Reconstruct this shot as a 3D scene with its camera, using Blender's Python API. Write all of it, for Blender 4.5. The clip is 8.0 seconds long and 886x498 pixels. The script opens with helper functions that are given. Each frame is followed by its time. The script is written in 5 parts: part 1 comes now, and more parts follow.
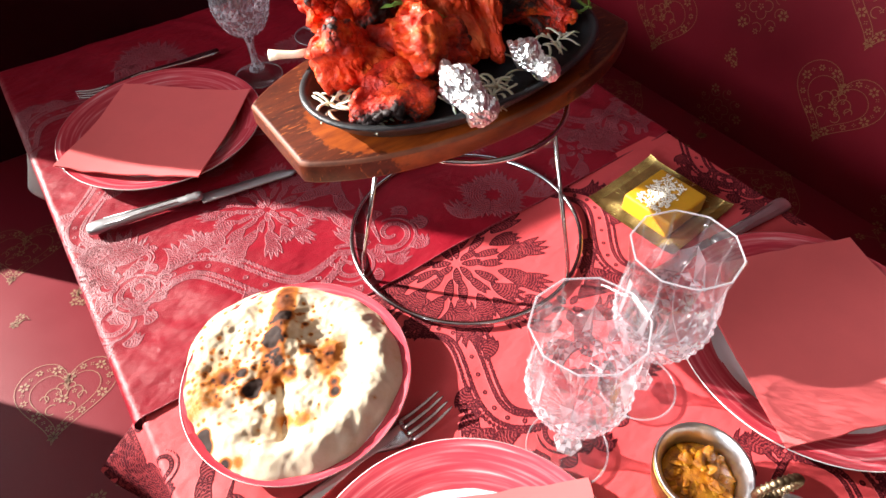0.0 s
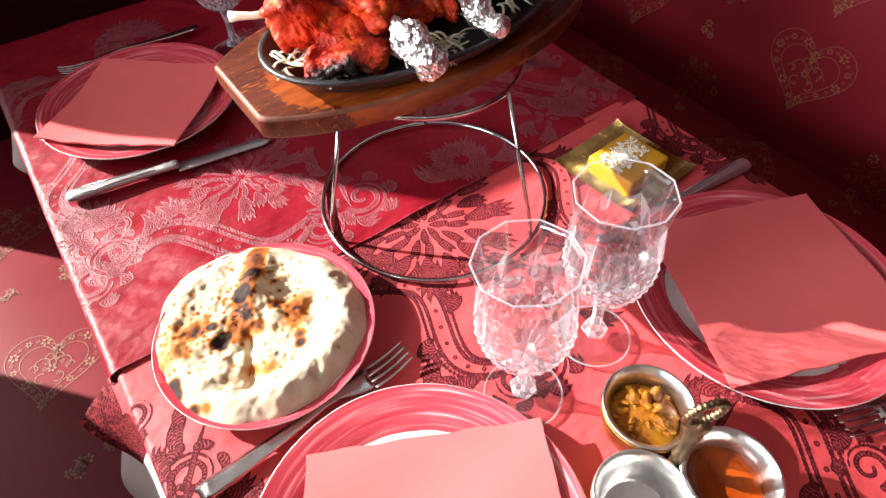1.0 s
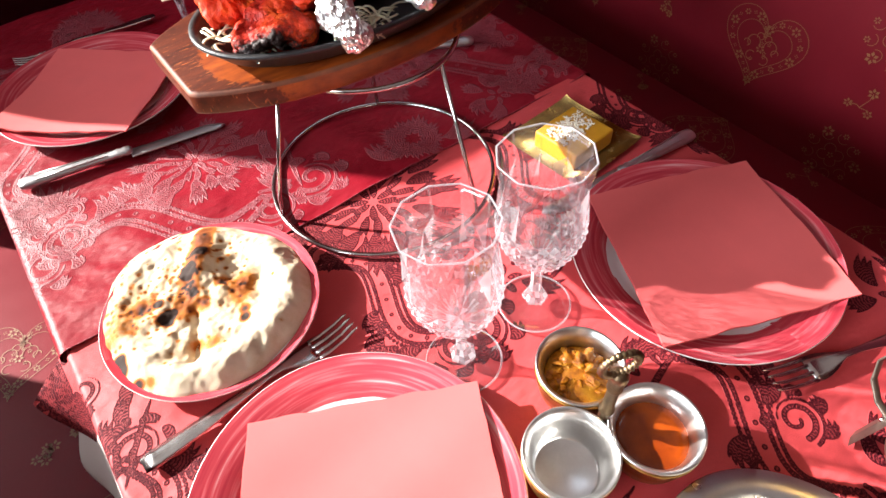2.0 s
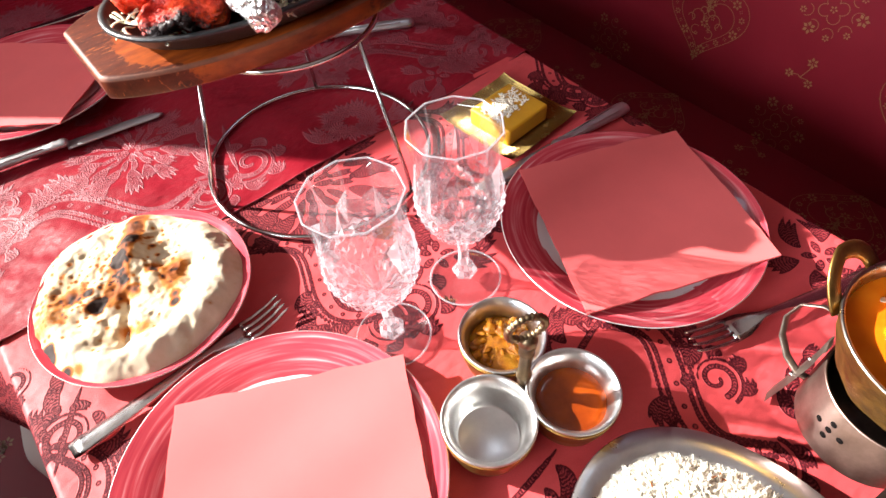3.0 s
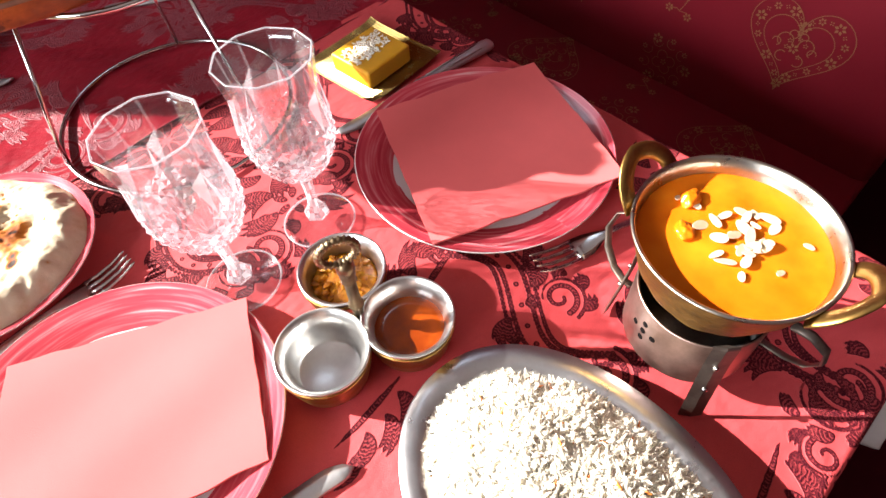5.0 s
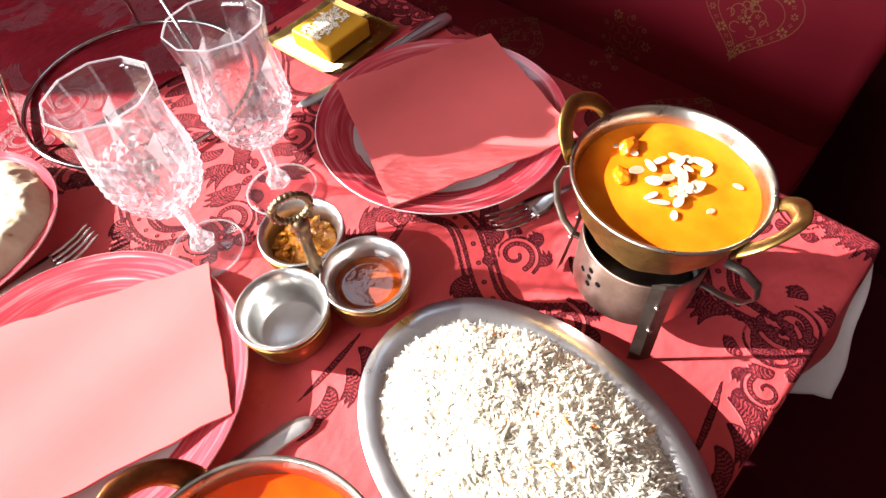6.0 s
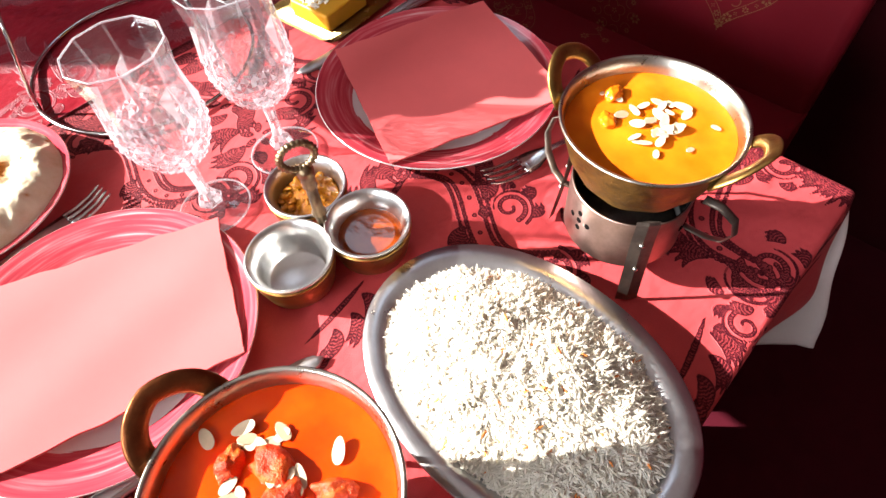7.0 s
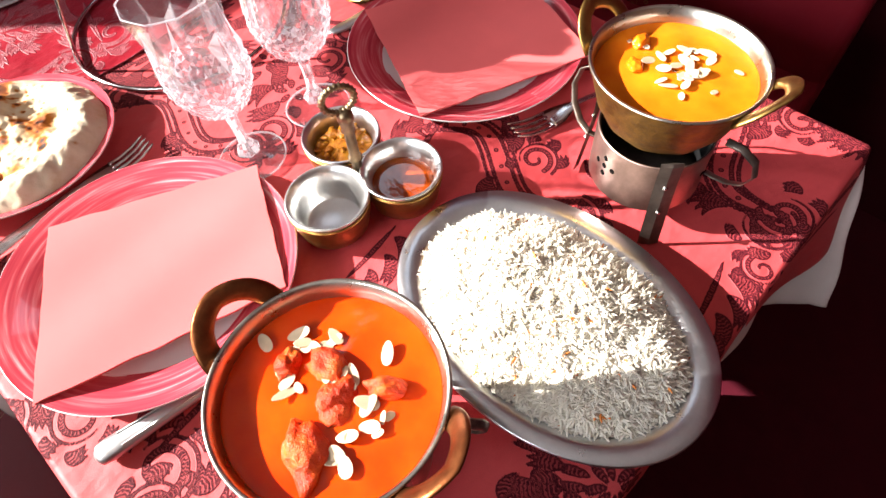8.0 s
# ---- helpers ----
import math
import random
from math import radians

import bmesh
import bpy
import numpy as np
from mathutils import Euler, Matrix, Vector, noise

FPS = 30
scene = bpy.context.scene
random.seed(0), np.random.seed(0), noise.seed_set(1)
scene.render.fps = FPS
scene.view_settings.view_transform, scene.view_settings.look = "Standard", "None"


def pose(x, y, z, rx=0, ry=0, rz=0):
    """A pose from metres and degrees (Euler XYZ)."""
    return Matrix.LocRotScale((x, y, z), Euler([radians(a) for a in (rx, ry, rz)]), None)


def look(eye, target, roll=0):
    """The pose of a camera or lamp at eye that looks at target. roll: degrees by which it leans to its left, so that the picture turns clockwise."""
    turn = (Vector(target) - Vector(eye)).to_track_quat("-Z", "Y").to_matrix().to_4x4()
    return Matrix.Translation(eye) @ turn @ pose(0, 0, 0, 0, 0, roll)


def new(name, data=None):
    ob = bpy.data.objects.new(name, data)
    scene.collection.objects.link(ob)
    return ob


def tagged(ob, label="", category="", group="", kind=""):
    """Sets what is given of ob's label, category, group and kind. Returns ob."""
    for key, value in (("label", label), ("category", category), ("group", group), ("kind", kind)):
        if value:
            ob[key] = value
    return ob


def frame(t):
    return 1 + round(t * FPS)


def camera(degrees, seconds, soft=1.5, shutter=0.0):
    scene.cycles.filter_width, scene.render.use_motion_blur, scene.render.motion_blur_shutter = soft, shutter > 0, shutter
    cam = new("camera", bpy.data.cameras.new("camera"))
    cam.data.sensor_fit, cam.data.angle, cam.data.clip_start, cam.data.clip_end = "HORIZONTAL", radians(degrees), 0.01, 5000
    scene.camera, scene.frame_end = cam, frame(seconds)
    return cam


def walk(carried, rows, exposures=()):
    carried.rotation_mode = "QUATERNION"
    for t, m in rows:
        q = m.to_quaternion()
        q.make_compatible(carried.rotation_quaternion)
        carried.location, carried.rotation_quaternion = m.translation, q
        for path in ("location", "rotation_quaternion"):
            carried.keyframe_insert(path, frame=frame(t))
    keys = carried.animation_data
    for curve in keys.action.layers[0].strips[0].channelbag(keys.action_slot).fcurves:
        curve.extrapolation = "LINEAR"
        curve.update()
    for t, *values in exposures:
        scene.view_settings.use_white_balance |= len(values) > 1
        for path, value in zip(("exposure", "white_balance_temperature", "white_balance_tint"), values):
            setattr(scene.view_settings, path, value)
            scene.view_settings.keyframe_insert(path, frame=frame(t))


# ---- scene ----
cam = camera(72.3, 8.0)
PATH = [
    (0, (-0.2595, 0.3266, 1.2495), (0.1135, 0.8704, 0.4977), -1.18),
    (0.5, (-0.2593, 0.3014, 1.2455), (0.1091, 0.8421, 0.4893), -1.60),
    (1, (-0.2499, 0.2748, 1.2427), (0.1124, 0.8111, 0.4804), -2.21),
    (1.5, (-0.2381, 0.2507, 1.2388), (0.1238, 0.7829, 0.4735), -2.76),
    (3, (-0.1885, 0.1811, 1.2282), (0.1846, 0.6862, 0.4500), -4.14),
    (3.5, (-0.1702, 0.1600, 1.2225), (0.2067, 0.6519, 0.4377), -4.42),
    (4, (-0.1520, 0.1372, 1.2149), (0.2297, 0.6121, 0.4220), -4.44),
    (4.5, (-0.1382, 0.1154, 1.2070), (0.2491, 0.5741, 0.4073), -4.36),
    (5, (-0.1282, 0.0916, 1.2003), (0.2643, 0.5343, 0.3941), -4.24),
    (6.5, (-0.1487, 0.0357, 1.1934), (0.2581, 0.4481, 0.3782), -4.00),
    (7, (-0.1688, 0.0229, 1.1969), (0.2294, 0.4302, 0.3749), -4.51),
    (7.5, (-0.1916, 0.0134, 1.1983), (0.1970, 0.4201, 0.3714), -4.94),
    (8, (-0.2146, 0.0061, 1.1969), (0.1617, 0.4133, 0.3647), -5.24),
]
walk(cam, [(t, look(eye, target, roll)) for t, eye, target, roll in PATH], [(0.0, 1.91), (1.5, 1.99), (3.5, 2.12), (5.0, 2.2), (8.0, 2.22)])

# ---------------------------------------------------------------- world and light
SUN_EL = radians(27)
world = bpy.data.worlds.new("sky")
scene.world = world
world.use_nodes = True
_wn = world.node_tree.nodes
_sky = _wn.new("ShaderNodeTexSky")
_sky.sky_type = "NISHITA"
_sky.sun_disc = False
_sky.sun_elevation = SUN_EL
_sky.sun_rotation = radians(320)
world.node_tree.links.new(_sky.outputs[0], _wn["Background"].inputs[0])
_wn["Background"].inputs[1].default_value = 0.1

_sd = Vector((0.64 * math.cos(SUN_EL), -0.77 * math.cos(SUN_EL), -math.sin(SUN_EL)))
sun = new("sun", bpy.data.lights.new("sun", "SUN"))
sun.data.energy = 5.0
sun.data.angle = radians(0.53)
sun.data.color = (1.0, 0.94, 0.88)
sun.matrix_world = look((-3, 4, 3), Vector((-3, 4, 3)) + _sd)


def window_light(name, eye, target, w, h, watts, color, spread=180):
    lamp = new(name, bpy.data.lights.new(name, "AREA"))
    lamp.data.shape, lamp.data.size, lamp.data.size_y = "RECTANGLE", w, h
    lamp.data.energy, lamp.data.color = watts, color
    lamp.data.spread = radians(spread)
    lamp.matrix_world = look(eye, target)
    return lamp


window_light("sky_fill", (-1.65, 1.86, 1.6), (-1.0, 0.0, 0.8), 1.8, 1.3, 6, (0.88, 0.94, 1.0))
# Added fill from the west, unseen; narrowed spread keeps the far table dim.
window_light("sky_fill", (-2.94, 0.3, 1.65), (0.2, 0.0, 0.8), 1.6, 1.4, 26.5, (0.92, 0.95, 1.0), 105)

window_light("roof_skylight", (0.75, 1.575, 2.76), (0.75, 1.575, 0.0), 0.66, 0.5, 0.6, (0.9, 0.95, 1.0))

# ---------------------------------------------------------------- materials


def nodes_of(name):
    m = bpy.data.materials.new(name)
    m.use_nodes = True
    nt = m.node_tree
    return m, nt, nt.nodes["Principled BSDF"]


def link(nt, a, b):
    nt.links.new(a, b)


def noise_fac(nt, scale, detail=4.0, rough=0.55, stretch=None, each=False):
    """Noise in the object's own metres; each: shifted from object to object."""
    tc = nt.nodes.new("ShaderNodeTexCoord")
    src = tc.outputs["Object"]
    if each:
        info = nt.nodes.new("ShaderNodeObjectInfo")
        shift = nt.nodes.new("ShaderNodeVectorMath")
        link(nt, src, shift.inputs[0])
        far = nt.nodes.new("ShaderNodeMath")
        far.operation = "MULTIPLY"
        far.inputs[1].default_value = 7.3
        link(nt, info.outputs["Random"], far.inputs[0])
        link(nt, far.outputs[0], shift.inputs[1])
        src = shift.outputs[0]
    if stretch:
        mp = nt.nodes.new("ShaderNodeMapping")
        mp.inputs["Scale"].default_value = stretch
        link(nt, src, mp.inputs["Vector"])
        src = mp.outputs[0]
    n = nt.nodes.new("ShaderNodeTexNoise")
    n.inputs["Scale"].default_value = scale
    n.inputs["Detail"].default_value = detail
    n.inputs["Roughness"].default_value = rough
    link(nt, src, n.inputs["Vector"])
    return n.outputs["Fac"]


def ramp(nt, fac, stops):
    r = nt.nodes.new("ShaderNodeValToRGB")
    while len(r.color_ramp.elements) < len(stops):
        r.color_ramp.elements.new(0.5)
    for e, (p, c) in zip(r.color_ramp.elements, stops):
        e.position = p
        e.color = (*c, 1) if len(c) == 3 else c
    link(nt, fac, r.inputs[0])
    return r.outputs[0]


def mix(nt, fac, a, b, blend="MIX"):
    n = nt.nodes.new("ShaderNodeMix")
    n.data_type, n.blend_type = "RGBA", blend
    for sock, v in ((n.inputs[0], fac), (n.inputs[6], a), (n.inputs[7], b)):
        if isinstance(v, bpy.types.NodeSocket):
            link(nt, v, sock)
        elif isinstance(v, (int, float)):
            sock.default_value = v
        else:
            sock.default_value = (*v, 1)
    return n.outputs[2]


def math_node(nt, op, a, b=None, clamp=False):
    n = nt.nodes.new("ShaderNodeMath")
    n.operation, n.use_clamp = op, clamp
    for sock, v in zip(n.inputs, (a, b)):
        if v is None:
            continue
        if isinstance(v, bpy.types.NodeSocket):
            link(nt, v, sock)
        else:
            sock.default_value = v
    return n.outputs[0]


def add_bump(nt, bsdf, fac, strength, dist=0.001):
    b = nt.nodes.new("ShaderNodeBump")
    b.inputs["Strength"].default_value = strength
    b.inputs["Distance"].default_value = dist
    link(nt, fac, b.inputs["Height"])
    link(nt, b.outputs[0], bsdf.inputs["Normal"])


def shade(c, k):
    return tuple(min(1.0, v * k) for v in c)


def plain(name, color, rough=0.5, metal=0.0, var=0.15, scale=30.0, bump=0.2, bscale=250.0, dist=0.0006, coat=0.0,
          sheen=0.0, sss=0.0, rvar=0.12, stretch=None, spec=0.5):
    """Colour varied at two scales, uneven gloss and fine relief."""
    m, nt, b = nodes_of(name)
    broad = noise_fac(nt, scale, 5, 0.6, stretch)
    fine = noise_fac(nt, bscale, 3, 0.6, stretch)
    c = ramp(nt, broad, [(0.3, shade(color, 1 - var)), (0.7, shade(color, 1 + var))])
    c = mix(nt, 0.35, c, ramp(nt, fine, [(0.3, shade(color, 1 - 0.6 * var)), (0.7, shade(color, 1 + 0.6 * var))]))
    link(nt, c, b.inputs["Base Color"])
    b.inputs["Metallic"].default_value = metal
    r = nt.nodes.new("ShaderNodeMapRange")
    r.inputs[3].default_value, r.inputs[4].default_value = max(0.02, rough - rvar), min(1, rough + rvar)
    link(nt, broad, r.inputs[0])
    link(nt, r.outputs[0], b.inputs["Roughness"])
    b.inputs["Coat Weight"].default_value = coat
    b.inputs["Coat Roughness"].default_value = 0.08
    b.inputs["Sheen Weight"].default_value = sheen
    b.inputs["Specular IOR Level"].default_value = spec
    if sss:
        b.inputs["Subsurface Weight"].default_value = sss
        b.inputs["Subsurface Radius"].default_value = (0.006, 0.003, 0.0015)
        b.inputs["Subsurface Scale"].default_value = 1.0
    if bump:
        add_bump(nt, b, fine, bump, dist)
    return m


M_PLASTER = plain("plaster", (0.22, 0.1, 0.08), 0.85, scale=3, bscale=120, bump=0.15)
M_CEILING = plain("ceiling_paint", (0.7, 0.66, 0.6), 0.9, scale=3)
M_WALLDARK = plain("maroon_wall_fabric", (0.05, 0.004, 0.008), 0.95, scale=6, bscale=500, bump=0.3, spec=0.1)
M_FLOOR = plain("floor_carpet", (0.06, 0.006, 0.012), 0.95, scale=20, bscale=600, bump=0.5, spec=0.05)
M_DARKWOOD = plain("dark_wood", (0.018, 0.004, 0.004), 0.7, scale=18, stretch=(1, 8, 8), bump=0.2, spec=0.15)
M_WHITECLOTH = plain("white_underlay", (0.62, 0.55, 0.52), 0.85, var=0.06, scale=25, bscale=900, bump=0.3)
M_NAPKIN = plain("red_paper", (0.68, 0.125, 0.125), 0.85, var=0.05, scale=22, bscale=1100, bump=0.35, dist=0.0004, rvar=0.05, spec=0.2)
M_PLATEWHITE = plain("glazed_white", (0.72, 0.68, 0.68), 0.18, var=0.05, scale=30, bump=0.03)
M_STEEL = plain("polished_steel", (0.62, 0.61, 0.6), 0.2, 1.0, var=0.08, scale=60, bscale=500, bump=0.06, rvar=0.08)
M_DISH = plain("dull_dish_steel", (0.56, 0.57, 0.59), 0.3, 1.0, var=0.12, scale=40, bscale=400, bump=0.1, rvar=0.08)
M_STEELDULL = plain("brushed_steel", (0.56, 0.56, 0.55), 0.3, 1.0, var=0.1, scale=40, bscale=400, bump=0.12, rvar=0.1)
M_CUP = plain("satin_cup_steel", (0.64, 0.64, 0.63), 0.32, 1.0, var=0.1, scale=60, bscale=400, bump=0.1, rvar=0.1)
M_WIRE = plain("chrome_wire", (0.55, 0.54, 0.54), 0.16, 1.0, var=0.1, scale=80, bump=0.05)
M_IRON = plain("cast_iron", (0.012, 0.012, 0.013), 0.42, 0.0, var=0.3, scale=60, bscale=500, bump=0.5, rvar=0.15)
M_TIN = plain("tinned_pan", (0.42, 0.39, 0.34), 0.3, 1.0, var=0.2, scale=50, bscale=350, bump=0.15, rvar=0.12)
M_COPPER = plain("aged_copper", (0.22, 0.075, 0.028), 0.4, 1.0, var=0.4, scale=70, bscale=350, bump=0.3, rvar=0.15)
M_BRASS = plain("aged_brass", (0.34, 0.2, 0.06), 0.38, 1.0, var=0.4, scale=70, bscale=350, bump=0.3, rvar=0.15)
M_HAMMERED = plain("hammered_old_brass", (0.24, 0.135, 0.035), 0.46, 1.0, var=0.5, scale=110, bscale=170, bump=0.7, dist=0.0009, rvar=0.15)
# Black that stands for the unlit inside of the air holes.
M_HOLE = plain("hole_shade", (0.004, 0.003, 0.003), 0.95, var=0.2, bump=0.0, spec=0.05)
M_BRONZE = plain("dark_bronze", (0.2, 0.145, 0.085), 0.42, 1.0, var=0.45, scale=90, bscale=350, bump=0.3, rvar=0.15)
M_BURNER = plain("copper_tin_burner", (0.42, 0.29, 0.25), 0.4, 1.0, var=0.3, scale=45, bscale=350, bump=0.2, rvar=0.15)
M_BURNERLEG = plain("dark_iron_strap", (0.16, 0.13, 0.11), 0.45, 0.9, var=0.4, scale=60, bscale=300, bump=0.3)
M_GOLD = plain("gold_foil_card", (0.36, 0.25, 0.085), 0.24, 1.0, var=0.3, scale=60, bump=0.1)
M_KNIFE = plain("satin_silver_plate", (0.55, 0.55, 0.56), 0.42, 1.0, var=0.1, scale=60, bscale=500, bump=0.08, rvar=0.1)
M_CABBAGE = plain("cabbage", (0.7, 0.68, 0.5), 0.4, var=0.15, scale=60, bump=0.1, sss=0.2)
M_HERB = plain("coriander", (0.12, 0.22, 0.03), 0.5, var=0.4, scale=80)
M_BONE = plain("bone", (0.72, 0.62, 0.45), 0.4, var=0.1, scale=60)
M_RICE = plain("rice", (0.92, 0.89, 0.82), 0.4, var=0.06, scale=90, bump=0.0)
_nt = M_RICE.node_tree
_glow = _nt.nodes.new("ShaderNodeBsdfTranslucent")
_glow.inputs[0].default_value = (0.97, 0.94, 0.86, 1)
_half = _nt.nodes.new("ShaderNodeMixShader")
_half.inputs[0].default_value = 0.55
link(_nt, _nt.nodes["Principled BSDF"].outputs[0], _half.inputs[1])
link(_nt, _glow.outputs[0], _half.inputs[2])
link(_nt, _half.outputs[0], _nt.nodes["Material Output"].inputs[0])
M_SAFFRON = plain("saffron_rice", (0.72, 0.25, 0.05), 0.45, var=0.2, scale=90)
M_ALMOND = plain("almond", (0.56, 0.43, 0.28), 0.55, var=0.12, scale=150, bump=0.1)
M_COCONUT = plain("coconut", (0.78, 0.72, 0.6), 0.7, var=0.1, scale=200)


def damask_material(name, ground, figure, g_rough, f_rough, g_spec, f_spec, solid, relief, wrinkle):
    """Woven cloth: the figure follows the distance (in mm) kept in the mesh, with a firm outline and slanting ribs along each stroke."""
    m, nt, b = nodes_of(name)
    at = nt.nodes.new("ShaderNodeAttribute")
    at.attribute_name = "figure_mm"
    d = at.outputs["Fac"]
    wob = math_node(nt, "MULTIPLY", math_node(nt, "SUBTRACT", noise_fac(nt, 300, 2), 0.5), 1.1)
    d = math_node(nt, "ADD", d, wob)
    inside = math_node(nt, "MULTIPLY_ADD", d, -1.8, True)
    inside.node.inputs[2].default_value = 0.5
    run = nt.nodes.new("ShaderNodeAttribute")
    run.attribute_name = "figure_run"
    phase = math_node(nt, "MULTIPLY_ADD", run.outputs["Fac"], 2.1)
    link(nt, math_node(nt, "MULTIPLY", d, 1.3), phase.node.inputs[2])
    ribs = math_node(nt, "MULTIPLY_ADD", math_node(nt, "SINE", phase), 1.3, True)
    ribs.node.inputs[2].default_value = 0.7
    outline = math_node(nt, "MULTIPLY_ADD", d, 1.4, True)
    outline.node.inputs[2].default_value = 2.2
    ridge = math_node(nt, "MAXIMUM", ribs, outline)
    grit = ramp(nt, noise_fac(nt, 900, 2, 0.6), [(0.4, (0.85, 0.85, 0.85)), (0.6, (1, 1, 1))])
    body = math_node(nt, "MULTIPLY_ADD", ridge, 1 - solid)
    body.node.inputs[2].default_value = solid
    cover = math_node(nt, "MULTIPLY", math_node(nt, "MULTIPLY", inside, body), grit)
    weave = noise_fac(nt, 1500, 2, 0.5)
    broad = noise_fac(nt, 9, 4, 0.6)
    g = mix(nt, 0.5, ramp(nt, broad, [(0.3, shade(ground, 0.88)), (0.7, shade(ground, 1.1))]),
            ramp(nt, weave, [(0.25, shade(ground, 0.8)), (0.75, shade(ground, 1.18))]))
    fcol = ramp(nt, weave, [(0.25, shade(figure, 0.7)), (0.75, shade(figure, 1.35))])
    link(nt, mix(nt, cover, g, fcol), b.inputs["Base Color"])
    for sock, lo, hi in (("Roughness", g_rough, f_rough), ("Specular IOR Level", g_spec, f_spec)):
        rr = math_node(nt, "MULTIPLY_ADD", cover, hi - lo)
        rr.node.inputs[2].default_value = lo
        link(nt, rr, b.inputs[sock])
    h = math_node(nt, "ADD", math_node(nt, "MULTIPLY", cover, 0.8), math_node(nt, "MULTIPLY", weave, 0.3))
    h = math_node(nt, "ADD", h, math_node(nt, "MULTIPLY", noise_fac(nt, 16, 3, 0.5, (1, 1.6, 1)), wrinkle))
    add_bump(nt, b, h, relief, 0.0008)
    return m


# One weave, turned a quarter; its reversal of sheen is put into two colourings.
M_CLOTH_NEAR = damask_material("damask_coral", (0.52, 0.06, 0.066), (0.03, 0.0015, 0.006), 0.55, 0.7, 0.3, 0.1, 0.62, 1.0, 6.5)
M_CLOTH_FAR = damask_material("damask_satin", (0.21, 0.005, 0.014), (0.2, 0.038, 0.052), 0.42, 0.5, 0.22, 0.55, 0.2, 1.0, 8.0)

M_VINYL = plain("printed_vinyl", (0.15, 0.006, 0.0125), 0.5, var=0.1, scale=12, bscale=900, bump=0.25, rvar=0.08, spec=0.2)
M_PRINT = plain("gold_print", (0.2, 0.075, 0.025), 0.5, var=0.2, scale=120, bump=0.1)


def plate_material():
    m, nt, b = nodes_of("red_brushed_glaze")
    tc = nt.nodes.new("ShaderNodeTexCoord")
    sep = nt.nodes.new("ShaderNodeSeparateXYZ")
    link(nt, tc.outputs["Object"], sep.inputs[0])
    r2 = math_node(nt, "ADD", math_node(nt, "MULTIPLY", sep.outputs[0], sep.outputs[0]), math_node(nt, "MULTIPLY", sep.outputs[1], sep.outputs[1]))
    r = math_node(nt, "SQRT", r2)
    ang = math_node(nt, "ARCTAN2", sep.outputs[1], sep.outputs[0])
    comb = nt.nodes.new("ShaderNodeCombineXYZ")
    link(nt, math_node(nt, "MULTIPLY", r, 260.0), comb.inputs[0])
    link(nt, math_node(nt, "MULTIPLY", ang, 1.3), comb.inputs[1])
    n = nt.nodes.new("ShaderNodeTexNoise")
    n.inputs["Scale"].default_value = 1.0
    n.inputs["Detail"].default_value = 5
    link(nt, comb.outputs[0], n.inputs["Vector"])
    red = ramp(nt, n.outputs["Fac"], [(0.32, (0.4, 0.03, 0.05)), (0.5, (0.52, 0.055, 0.075)), (0.62, (0.6, 0.13, 0.15)), (0.72, (0.68, 0.33, 0.34))])
    edge = math_node(nt, "MULTIPLY_ADD", n.outputs["Fac"], 0.012)
    edge.node.inputs[2].default_value = 0.0845
    white = math_node(nt, "LESS_THAN", r, edge)
    link(nt, mix(nt, white, red, (0.74, 0.7, 0.7)), b.inputs["Base Color"])
    b.inputs["Roughness"].default_value = 0.16
    b.inputs["Coat Weight"].default_value = 0.4
    add_bump(nt, b, n.outputs["Fac"], 0.05, 0.0005)
    return m


M_PLATE = plate_material()


def board_material():
    """Oiled wood: orange round the pan, dark and scratched outwards."""
    m, nt, b = nodes_of("worn_oiled_board")
    tc = nt.nodes.new("ShaderNodeTexCoord")
    sep = nt.nodes.new("ShaderNodeSeparateXYZ")
    link(nt, tc.outputs["Object"], sep.inputs[0])
    ex = math_node(nt, "MULTIPLY", math_node(nt, "ADD", sep.outputs[0], 0.012), 1 / 0.142)
    ey = math_node(nt, "MULTIPLY", math_node(nt, "ADD", sep.outputs[1], 0.022), 1 / 0.083)
    q = math_node(nt, "SQRT", math_node(nt, "ADD", math_node(nt, "MULTIPLY", ex, ex), math_node(nt, "MULTIPLY", ey, ey)))
    grain = noise_fac(nt, 26, 6, 0.65, (1.0, 5, 3))
    scuff = noise_fac(nt, 70, 5, 0.7)
    scratch = noise_fac(nt, 150, 3, 0.6, (0.5, 4, 1))
    out = math_node(nt, "ADD", q, math_node(nt, "MULTIPLY", math_node(nt, "SUBTRACT", scuff, 0.5), 0.22))
    warm = ramp(nt, grain, [(0.3, (0.12, 0.018, 0.003)), (0.7, (0.3, 0.062, 0.007))])
    dark = ramp(nt, grain, [(0.3, (0.03, 0.005, 0.002)), (0.7, (0.1, 0.018, 0.005))])
    dark = mix(nt, ramp(nt, scratch, [(0.6, (0, 0, 0)), (0.7, (1, 1, 1))]), dark, (0.3, 0.08, 0.02))
    c = mix(nt, ramp(nt, out, [(0.98, (0, 0, 0)), (1.25, (1, 1, 1))]), warm, dark)
    link(nt, c, b.inputs["Base Color"])
    b.inputs["Roughness"].default_value = 0.42
    b.inputs["Specular IOR Level"].default_value = 0.35
    add_bump(nt, b, scuff, 0.3, 0.0008)
    return m


M_BOARD = board_material()
M_BOARDEDGE = plain("worn_board_edge", (0.15, 0.045, 0.018), 0.65, var=0.55, scale=45, bscale=200, bump=0.3)


